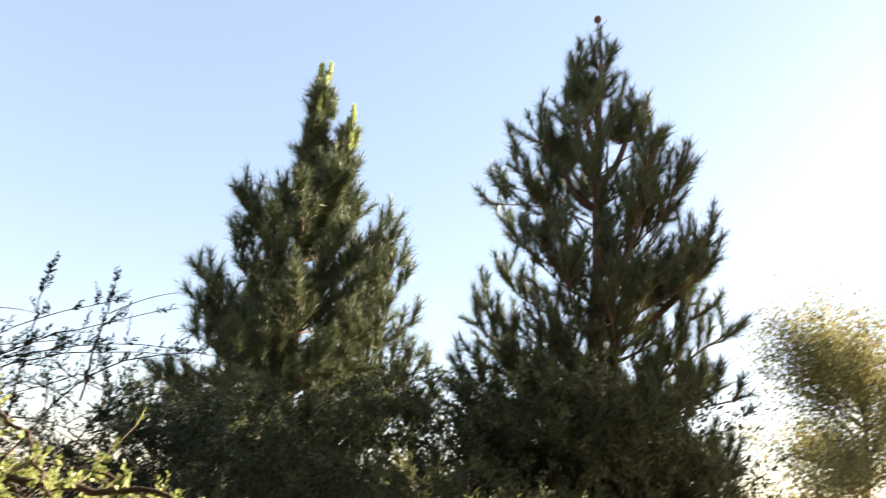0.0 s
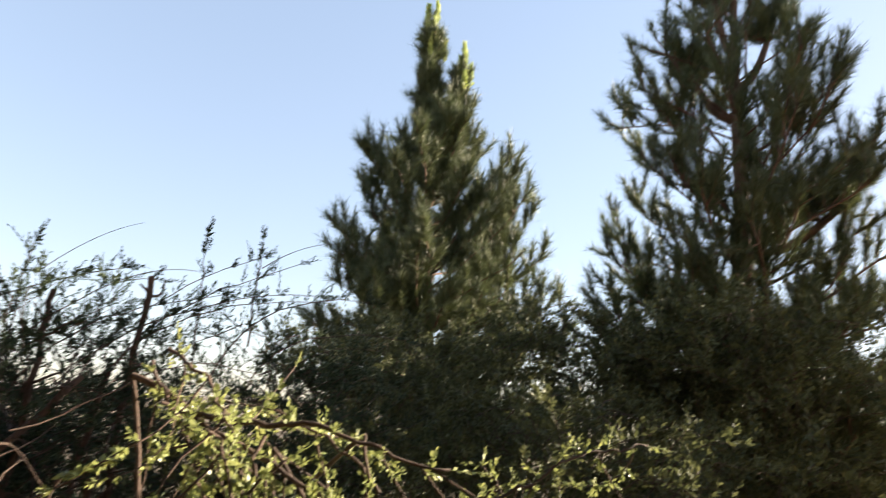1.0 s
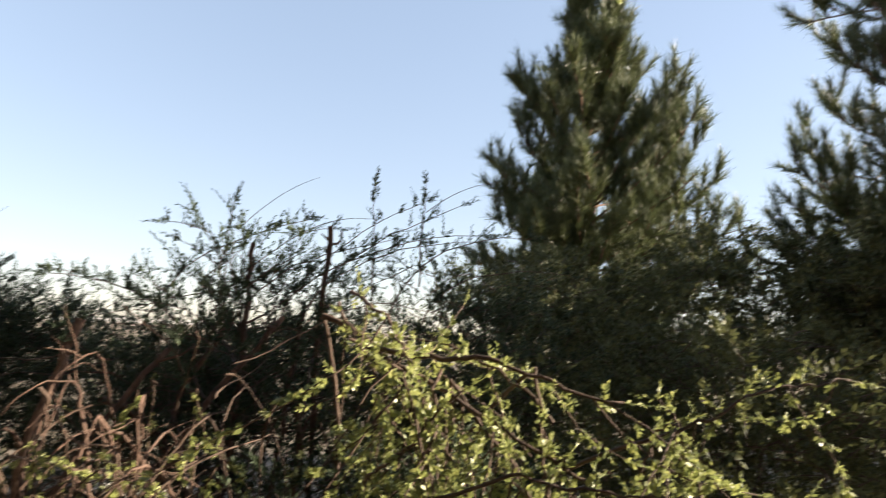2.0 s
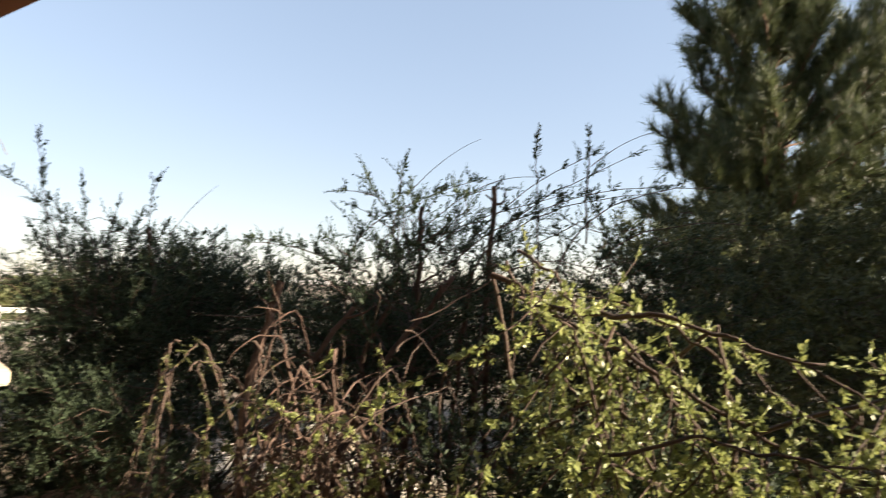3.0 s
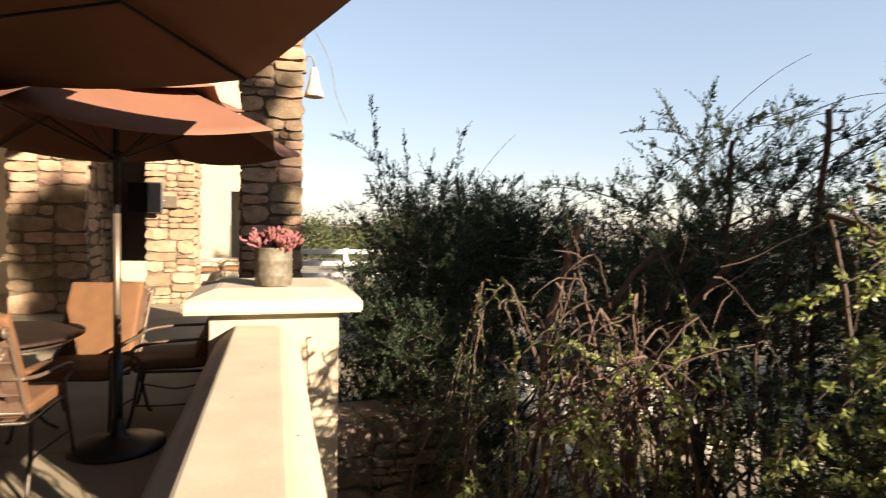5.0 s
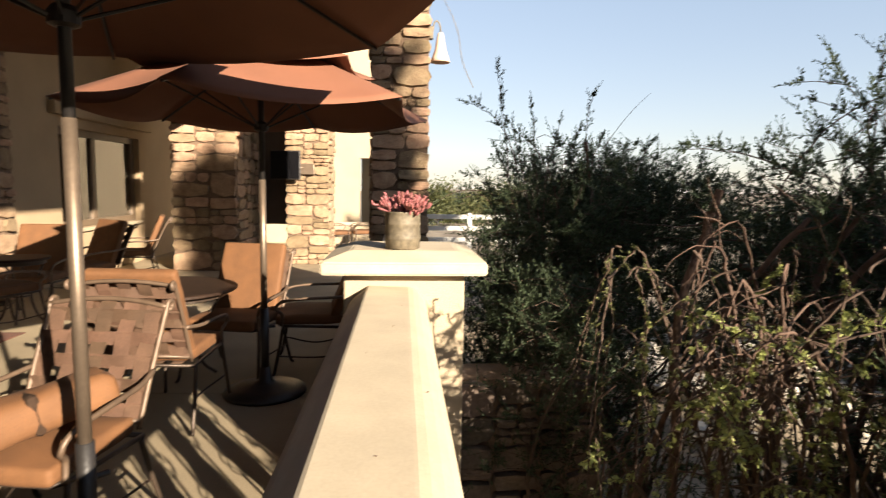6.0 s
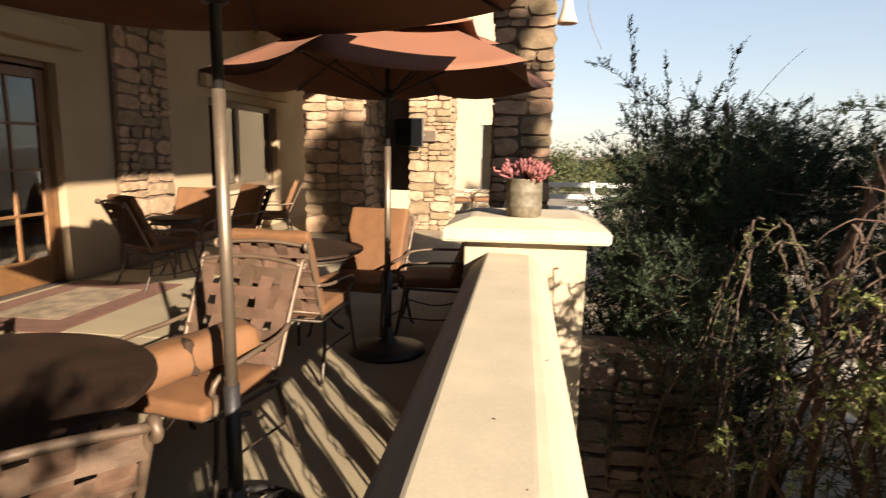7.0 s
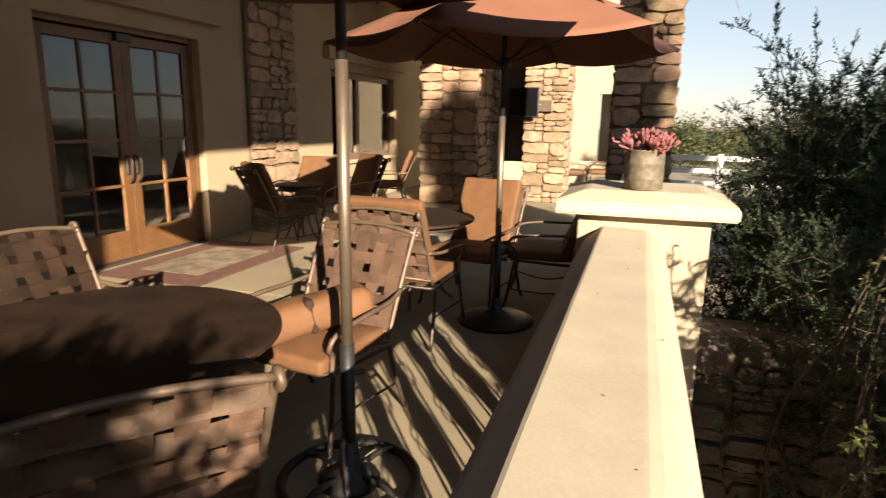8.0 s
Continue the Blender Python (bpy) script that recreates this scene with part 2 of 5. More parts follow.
def hills():
    """A low wooded rise all round, far off."""
    vs, fs, n = [], [], 180
    for i in range(n + 1):
        a = i / n * math.tau
        h = 1.6 + 1.6 * noise.noise(Vector((math.cos(a) * 3, math.sin(a) * 3, 1))) + 0.9 * noise.noise(Vector((math.cos(a) * 30, math.sin(a) * 30, 4)))
        for r, z in ((230, -2), (250, h * 0.75), (290, h), (330, -2)):
            vs.append((math.sin(a) * r, math.cos(a) * r, z))
    for i in range(n):
        for k in range(3):
            fs.append((i * 4 + k, i * 4 + 4 + k, i * 4 + 5 + k, i * 4 + 1 + k))
    # distance haze is put into the colour: wooded slopes in pale grey
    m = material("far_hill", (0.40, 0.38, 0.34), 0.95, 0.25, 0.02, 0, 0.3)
    tagged(mesh_from("backdrop", vs, fs, m, smooth=True), "low wooded hills far off, painted pale for haze", "hills", kind="structure")


hills()

# ---------------------------------------------------------------- building and patio
WALL_X = -5.12


def patio_floor():
    root = thing("floor", "pale concrete patio floor with sawn joints", "floor", kind="structure")
    ys, xs = [-8.2, -6.8, -4.0, -1.2, 1.6, 4.4, 7.2, 10.0, 12.8, 17.0], [-5.3, -2.7, -0.02]
    for j in range(len(ys) - 1):
        for i in range(len(xs) - 1):
            part("slab", boxed(xs[i] + 0.003, xs[i + 1] - 0.003, ys[j] + 0.003, ys[j + 1] - 0.003, -0.12, 0.0, 0.004, 1), CONCRETE, root)
    part("footing", boxed(-5.28, -0.04, -8.18, 16.98, -0.95, -0.125), CONCRETE, root)


patio_floor()


def wall_with_openings(name, label, x0, x1, y0, y1, z0, z1, holes, mat):
    """A wall along y, cut through by holes (y0, y1, z0, z1)."""
    bm = bmesh.new()
    cuts = sorted({y0, y1, *[h[0] for h in holes], *[h[1] for h in holes]})
    for a, b in zip(cuts, cuts[1:]):
        inside = [h for h in holes if h[0] <= a and h[1] >= b]
        z = z0
        for h in sorted(inside, key=lambda q: q[2]):
            if h[2] > z:
                box(bm, x0, x1, a, b, z, h[2])
            z = h[3]
        if z < z1:
            box(bm, x0, x1, a, b, z, z1)
    bmesh.ops.remove_doubles(bm, verts=bm.verts, dist=1e-4)
    return tagged(part(name, bm, mat), label, "wall", kind="structure")


DOOR = (4.1, 6.18, 0.0, 2.44)
WIN = (9.42, 12.15, 0.8, 2.37)
wall_with_openings("wall_west", "cream stucco house wall", WALL_X - 0.28, WALL_X, -8.2, 14.5, 0.0, 4.49, [DOOR, WIN], WALL_STUCCO)


def ceiling():
    # roof over the far patio, carried on unseen to shade wall and floor
    bm = boxed(-5.4, 0.36, -8.4, 4.75, 4.5, 4.76)
    box(bm, -5.4, -0.4, 4.75, 13.0, 4.5, 4.76)
    box(bm, -0.4, 0.36, 7.25, 8.1, 4.5, 4.76)
    box(bm, -5.4, -2.4, 13.0, 16.3, 4.5, 4.76)
    box(bm, 0.2, 0.36, -8.4, 4.75, 4.34, 4.495)
    for y in np.arange(-8, 12.5, 1.2):
        box(bm, -5.1, -0.7, y, y + 0.14, 4.35, 4.495)
    ob = part("ceiling", bm, material("stained_boards", (0.12, 0.06, 0.03), 0.7, 0.25, 3, 0.2, 40))
    tagged(ob, "dark stained timber patio roof with beams, extended unseen for shade", "ceiling", kind="structure")


ceiling()


def room_behind():
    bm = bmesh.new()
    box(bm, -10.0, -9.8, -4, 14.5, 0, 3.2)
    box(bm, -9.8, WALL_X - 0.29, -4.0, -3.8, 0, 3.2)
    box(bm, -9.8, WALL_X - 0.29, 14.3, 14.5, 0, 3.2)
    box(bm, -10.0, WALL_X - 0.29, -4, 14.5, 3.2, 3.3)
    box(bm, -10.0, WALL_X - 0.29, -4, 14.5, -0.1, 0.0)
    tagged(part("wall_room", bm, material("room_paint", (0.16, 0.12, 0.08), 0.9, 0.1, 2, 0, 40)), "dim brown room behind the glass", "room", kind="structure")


room_behind()
# two walls added behind the camera, blocking sky light and low sun
tagged(part("wall_south", boxed(-5.4, -0.3, -8.5, -8.22, 0.0, 4.49), WALL_STUCCO), "unseen cream stucco wall added to keep light off the patio", "wall", kind="structure")
tagged(part("wall_southeast", boxed(-0.29, 0.2, -8.5, -2.86, -0.9, 4.335), WALL_STUCCO), "unseen cream stucco wall added to keep light off the patio", "wall", kind="structure")


def french_door(y0, y1, hinge_left):
    """One glazed leaf with two columns of four panes, in the wall's plane."""
    x = WALL_X - 0.12
    d = thing("french_door", "closed stained wooden french door with eight panes", "door", "patio doors")
    st, rail_b, rail_t = 0.115, 0.30, 0.10
    z0, z1 = 0.02, 2.36
    part("stile", boxed(x - 0.045, x, y0, y0 + st, z0, z1, 0.004), WOOD, d)
    part("stile", boxed(x - 0.045, x, y1 - st, y1, z0, z1, 0.004), WOOD, d)
    part("bottom_rail", boxed(x - 0.044, x - 0.001, y0 + st, y1 - st, z0, z0 + rail_b, 0.003), WOOD, d)
    part("top_rail", boxed(x - 0.044, x - 0.001, y0 + st, y1 - st, z1 - rail_t, z1, 0.003), WOOD, d)
    ga, gb, za, zb = y0 + st, y1 - st, z0 + rail_b, z1 - rail_t
    ym = (ga + gb) / 2
    part("muntin", boxed(x - 0.04, x - 0.004, ym - 0.016, ym + 0.016, za, zb, 0.004), WOOD, d)
    for k in range(1, 4):
        zz = za + (zb - za) * k / 4
        for a, b in ((ga, ym - 0.016), (ym + 0.016, gb)):
            part("muntin", boxed(x - 0.039, x - 0.005, a, b, zz - 0.016, zz + 0.016, 0.004), WOOD, d)
    for k in range(4):
        for a, b in ((ga, ym - 0.016), (ym + 0.016, gb)):
            pa, pb = za + (zb - za) * k / 4 + 0.012, za + (zb - za) * (k + 1) / 4 - 0.012
            pane = part("pane", boxed(x - 0.026, x - 0.02, a - 0.004, b + 0.004, pa, pb), GLASS, d)
            pane.visible_shadow = False
    hy = y1 - 0.06 if hinge_left else y0 + 0.06
    h = part("handle", lathe(bmesh.new(), [(0.001, 0), (0.022, 0.002), (0.022, 0.2), (0.001, 0.202)], (x + 0.006, hy, 0.93), 12), BLACK_METAL, d, "dark metal handle plate")
    grip = tube(bmesh.new(), arc([(x + 0.02, hy, 1.12), (x + 0.075, hy, 1.08), (x + 0.08, hy, 0.98), (x + 0.06, hy, 0.88), (x + 0.02, hy, 0.84)]), 0.011)
    part("grip", grip, IRON, h, "dark bronze pull")
    return d


def door_frame():
    fr = thing("door_1", "wooden frame round the double patio doors", "door frame", kind="structure")
    y0, y1 = DOOR[0], DOOR[1]
    x0, x1 = WALL_X - 0.2, WALL_X - 0.1
    part("jamb", boxed(x0, x1, y0, y0 + 0.05, 0, 2.44, 0.004), WOOD, fr)
    part("jamb", boxed(x0, x1, y1 - 0.05, y1, 0, 2.44, 0.004), WOOD, fr)
    part("head", boxed(x0, x1, y0 + 0.05, y1 - 0.05, 2.385, 2.44, 0.004), WOOD, fr)
    part("sill", boxed(x0, WALL_X - 0.02, y0 + 0.05, y1 - 0.05, 0.001, 0.018), DARK_PAINT_AND_SHADE, fr)
    part("closer", boxed(WALL_X - 0.12, WALL_X - 0.06, 5.04, 5.24, 2.29, 2.37, 0.008), BLACK_METAL, fr, "black door closer")
    mid = (y0 + y1) / 2
    french_door(y0 + 0.052, mid - 0.002, True)
    french_door(mid + 0.002, y1 - 0.052, False)
    tagged(part("trim", boxed(WALL_X + 0.002, WALL_X + 0.13, 3.85, 6.48, 2.62, 2.86, 0.015), WALL_STUCCO), "cream stucco lintel band over the door", "trim", kind="structure")


door_frame()


def window():
    w = thing("window_1", "sliding window in a grey-brown frame", "window", kind="structure")
    fm = material("window_frame_paint", (0.12, 0.085, 0.055), 0.5, 0.08, 4, 0.03, 60)
    y0, y1, z0, z1 = WIN
    x0, x1 = WALL_X - 0.18, WALL_X - 0.1
    for a in ((y0, y0 + 0.13, z0, z1), (y1 - 0.13, y1, z0, z1), (y0 + 0.13, y1 - 0.13, z0, z0 + 0.11), (y0 + 0.13, y1 - 0.13, z1 - 0.11, z1)):
        part("window_frame", boxed(x0, x1, *a, 0.006), fm, w)
    for ya in (10.62,):
        part("mullion", boxed(x0 + 0.002, x1 - 0.002, ya - 0.065, ya + 0.065, z0 + 0.11, z1 - 0.11, 0.006), fm, w)
    for a, b in ((y0 + 0.13, 10.555), (10.685, y1 - 0.13)):
        p = part("pane", boxed(x0 + 0.03, x0 + 0.037, a, b, z0 + 0.11, z1 - 0.11), GLASS, w)
        p.visible_shadow = False
    part("window_sill", boxed(WALL_X - 0.095, WALL_X + 0.05, y0 - 0.05, y1 + 0.05, z0 - 0.06, z0 - 0.002, 0.008), STUCCO, w)
    tagged(part("trim", boxed(WALL_X + 0.002, WALL_X + 0.13, 9.15, 12.5, 2.52, 2.74, 0.015), WALL_STUCCO), "cream stucco lintel band over the window", "trim", kind="structure")


window()

# ---- stone cladding
def stone_layout(w, h, rng, big=1.0):
    """Uneven rubble over a face w wide and h high, split again and again: (u0, u1, v0, v1)."""
    out, todo = [], []
    v = 0.0
    while v < h - 0.01:
        ch = rng.uniform(0.35, 0.7) * big
        if v + ch > h - 0.25 * big:
            ch = h - v
        todo.append((0.0, w, v, v + ch))
        v += ch
    while todo:
        u0, u1, v0, v1 = todo.pop()
        a, b = u1 - u0, v1 - v0
        if a > 0.62 * big or (a > b * rng.uniform(1.9, 4.2) and a > 0.28 * big):
            k = u0 + a * rng.uniform(0.34, 0.66)
            todo += [(u0, k, v0, v1), (k, u1, v0, v1)]
        elif b > rng.uniform(0.13, 0.38) * big:
            k = v0 + b * rng.uniform(0.36, 0.64)
            todo += [(u0, u1, v0, k), (u0, u1, k, v1)]
        else:
            out.append((u0, u1, v0, v1))
    return out


def stone_piece(name, parent, origin, across, up, out, rect, rng, depth=0.05, mat=None):
    u0, u1, v0, v1 = rect
    g = 0.004
    u0, u1, v0, v1 = u0 + g, u1 - g, v0 + g, v1 - g
    j = min(u1 - u0, v1 - v0) * 0.2
    ring = []
    for a, b in ((0, 0), (0.5, 0), (1, 0), (1, 0.5), (1, 1), (0.5, 1), (0, 1), (0, 0.5)):
        corner = a != 0.5 and b != 0.5
        uu, vv = u0 + (u1 - u0) * a, v0 + (v1 - v0) * b
        if corner:
            uu += (1 - 2 * a) * rng.uniform(j * 0.15, j * 1.0)
            vv += (1 - 2 * b) * rng.uniform(j * 0.15, j * 1.0)
        else:
            uu += rng.uniform(-j, j) * 0.3
            vv += rng.uniform(-j, j) * 0.3
        ring.append((uu, vv))
    cu, cv = (u0 + u1) / 2, (v0 + v1) / 2
    d = depth * rng.uniform(0.55, 1.25)
    ta, tb = rng.uniform(-0.07, 0.07), rng.uniform(-0.09, 0.09)
    vs = []
    for k, (s, dd) in enumerate(((1.0, 0.0), (0.99, d * 0.75), (0.935, d))):
        for uu, vv in ring:
            e = dd + ((uu - cu) * ta + (vv - cv) * tb + rng.uniform(-0.009, 0.009) if k == 2 else 0)
            vs.append(origin + across * (cu + (uu - cu) * s) + up * (cv + (vv - cv) * s) + out * e)
    vs.append(origin + across * cu + up * cv + out * (d * 1.06))
    fs = []
    for k in (0, 1):
        for i in range(8):
            fs.append((k * 8 + i, k * 8 + (i + 1) % 8, k * 8 + 8 + (i + 1) % 8, k * 8 + 8 + i))
    for i in range(8):
        fs.append((16 + i, 16 + (i + 1) % 8, 24))
    return mesh_from(name, vs, fs, mat or STONE, parent)


def stone_pier(name, label, x0, x1, y0, y1, z0, z1, faces, seed, big=1.0, kind="structure", category="pier", mat=None):
    """A core of mortar with stones on the named faces: s (towards -y), e (+x), w (-x), n."""
    rng = random.Random(seed)
    root = thing(name, label, category, kind=kind)
    part("core", boxed(x0, x1, y0, y1, z0, z1), MORTAR, root, "dark mortar")
    up = Vector((0, 0, 1))
    for f in faces:
        o, a, n, w = {"s": (Vector((x0 - 0.03, y0, z0)), Vector((1, 0, 0)), Vector((0, -1, 0)), x1 - x0 + 0.06),
                      "e": (Vector((x1, y0, z0)), Vector((0, 1, 0)), Vector((1, 0, 0)), y1 - y0),
                      "w": (Vector((x0, y1, z0)), Vector((0, -1, 0)), Vector((-1, 0, 0)), y1 - y0)}[f]
        for r in stone_layout(w, z1 - z0, rng, big):
            stone_piece("stone", root, o, a, up, n, r, rng, mat=mat)
    return root


# ---- low wall: pillar, cap, stucco rail and iron panel
PX0, PX1, PY0, PY1 = -0.261, 0.30, 2.74, 3.28


def prism(bm, sections):
    """Joins equal rings of points into one closed form."""
    rings = [[bm.verts.new(Vector(p)) for p in s] for s in sections]
    n = len(rings[0])
    for q, s in zip(rings, rings[1:]):
        for k in range(n):
            bm.faces.new((q[k], q[(k + 1) % n], s[(k + 1) % n], s[k]))
    bm.faces.new(rings[0][::-1])
    bm.faces.new(rings[-1])
    bmesh.ops.recalc_face_normals(bm, faces=bm.faces)
    return bm


def pillar(y0, name="pillar"):
    root = thing(name, "cream stucco pillar with an overhanging sloped cap", "pillar", "patio wall pillars")
    y1 = y0 + 0.54
    part("shaft", boxed(PX0, PX1, y0, y1, -0.9, 1.152, 0.012, 3), STUCCO, root)
    o = 0.095
    def ring(d, z):
        return [(PX0 - d, y0 - d, z), (PX1 + d, y0 - d, z), (PX1 + d, y1 + d, z), (PX0 - d, y1 + d, z)]
    bm = prism(bmesh.new(), [ring(o, 1.152), ring(o, 1.210), ring(-0.03, 1.252)])
    bmesh.ops.bevel(bm, geom=list(bm.edges), offset=0.008, segments=2, affect="EDGES")
    part("cap", bm, STUCCO_CAP, root)
    return root


pillar(PY0)


def stucco_rail(y0, y1):
    """Rail of the low wall: a flat top with a bevelled patio edge and a rounded garden shoulder."""
    sec = [(-0.236, 0.965), (-0.238, 0.99), (-0.230, 1.016), (-0.212, 1.036), (-0.186, 1.057), (-0.160, 1.081), (-0.150, 1.0905), (-0.142, 1.093), (0.031, 1.0866), (0.038, 1.086), (0.058, 1.080), (0.080, 1.068), (0.099, 1.052), (0.112, 1.034), (0.119, 1.012), (0.119, 0.965)]
    bm = prism(bmesh.new(), [[(x + 0.0016 * noise.noise(Vector((y * 3, z * 9, 2))), y, z + 0.0016 * noise.noise(Vector((y * 2.3, x * 7, 5)))) for x, z in sec] for y in np.linspace(y0, y1, 60)])
    ob = part("rail_beam", bm, STUCCO_CAP)
    return tagged(ob, "cream stucco top rail of the patio wall with a bevelled edge", "wall rail")


stucco_rail(-2.858, PY0 - 0.002)


def iron_panel(y0, y1):
    root = thing("iron_railing", "bronze wrought iron railing panel with basket pickets under the rail", "railing")
    x = -0.05
    part("bottom_rail", boxed(x - 0.02, x + 0.02, y0, y1, 0.09, 0.13, 0.004), IRON, root)
    part("top_rail", boxed(x - 0.02, x + 0.02, y0, y1, 0.92, 0.963, 0.004), IRON, root)
    def basket(y, mid):
        bm = bmesh.new()
        tube(bm, [(x, y, 0.128), (x, y, mid - 0.07)], 0.008, 6)
        tube(bm, [(x, y, mid + 0.07), (x, y, 0.923)], 0.008, 6)
        for q in range(4):
            a = q * math.pi / 2
            line = []
            for i in range(9):
                u = i / 8
                r = 0.034 * math.sin(math.pi * u)
                line.append((x + r * math.cos(a + u * 3.1), y + r * math.sin(a + u * 3.1), mid - 0.072 + 0.144 * u))
            tube(bm, line, 0.0042, 5)
        part("picket", bm, IRON, root)
    post = [(r * 0.56, z) for r, z in [(0.08, 0.128), (0.1, 0.15), (0.085, 0.2), (0.1, 0.3), (0.08, 0.36), (0.105, 0.47), (0.105, 0.56), (0.08, 0.66), (0.1, 0.74), (0.085, 0.84), (0.1, 0.89), (0.08, 0.921)]]
    y = 2.51
    while y > y0 + 0.2:
        part("turned_post", lathe(bmesh.new(), post, (x, y, 0), 14), IRON, root)
        basket(y + 0.115, 0.73)
        basket(y - 0.113, 0.52)
        y -= 0.365
    return root


iron_panel(-2.858, PY0 - 0.002)


def lower_wall():
    """Solid stretch past the pillar, stone-faced to the garden, and its return."""
    tagged(part("wall_low", boxed(-0.2, 0.16, PY1 + 0.002, 7.95, -0.9, 0.98, 0.01), STUCCO), "low cream stucco patio wall", "wall", kind="structure")
    # shade under the shrubs is painted into these stones
    stone_pier("wall_stone", "rubble stone retaining wall below the patio, shade painted into its colour", 0.29, 1.05, 3.02, 3.3, -0.92, 0.55, "s", 5, 0.62, category="wall", mat=STONE_SHADED)
    tagged(part("wall_plinth", boxed(-0.18, 0.1, -2.858, PY0 - 0.002, -0.9, 0.0), CONCRETE), "concrete kerb under the iron railing", "kerb", kind="structure")


lower_wall()


def flower_pot():
    c = (0.01, 2.86, 1.253)
    pot = thing("flower_pot", "weathered tin can planted with pink succulents on the pillar cap", "flower pot")
    bm = lathe(bmesh.new(), [(0.062, 0), (0.072, 0.004), (0.073, 0.04), (0.0755, 0.044), (0.073, 0.05), (0.0725, 0.1), (0.075, 0.105), (0.0725, 0.11), (0.072, 0.148), (0.076, 0.155), (0.066, 0.153), (0.062, 0.13)], c, 28)
    part("can", bm, TIN, pot, smooth=True)
    rng = random.Random(4)
    bm = bmesh.new()
    for k in range(24):
        a, r = rng.uniform(0, math.tau), 0.07 * math.sqrt(rng.random())
        foot = Vector(c) + Vector((math.cos(a) * r * 0.8, math.sin(a) * r * 0.8, 0.13))
        axis = Vector((math.cos(a) * r * 9 + rng.gauss(0, 0.15), math.sin(a) * r * 9 + rng.gauss(0, 0.15), 1)).normalized()
        head = foot + axis * rng.uniform(0.02, 0.062) * (1.15 - r * 5)
        tube(bm, [foot, head], 0.005, 5)
        side = axis.orthogonal().normalized()
        for q in range(7):
            out = Matrix.Rotation(q * 2.4 + k, 3, axis) @ side
            ln, wide = rng.uniform(0.03, 0.056), rng.uniform(0.25, 0.75)
            line = arc([head, head + out * ln * 0.4 * wide + axis * ln * 0.35, head + out * ln * wide + axis * ln * 0.7, head + out * ln * wide * 0.9 + axis * ln], 3)
            tube(bm, line, 0.0062, 6, 0.0034)
    part("succulent", bm, PETAL, pot, "pink fleshy succulent leaves", smooth=True)
    pot.matrix_world = Matrix.Translation(c) @ Matrix.Scale(1.15, 4) @ Matrix.Translation(-Vector(c))


flower_pot()


def dry_leaf(x, y, z, rz, s):
    bm = bmesh.new()
    vs = [bm.verts.new((math.cos(a) * s * (1 if k % 2 == 0 else 0.85), math.sin(a) * s * 0.6, 0.0006 + 0.001 * (k % 3))) for k, a in enumerate(i * math.tau / 7 for i in range(7))]
    bm.faces.new(vs)
    bmesh.ops.solidify(bm, geom=bm.faces[:], thickness=0.0008)
    ob = tagged(part("dry_leaf", bm, BARK), "small dark dry leaf bit on the stucco rail", "leaf", "leaf litter")
    ob.matrix_world = pose(x, y, z, 0, 0, rz)


for row in ((-0.035, 0.99, 1.089, 10, 0.003), (0.07, 1.335, 1.080, 70, 0.005), (0.02, 0.78, 1.086, 120, 0.0026), (-0.09, 1.62, 1.0915, 35, 0.0022), (-0.02, 1.95, 1.0888, 150, 0.003), (0.01, 2.3, 1.0876, 80, 0.0035)):
    dry_leaf(*row)

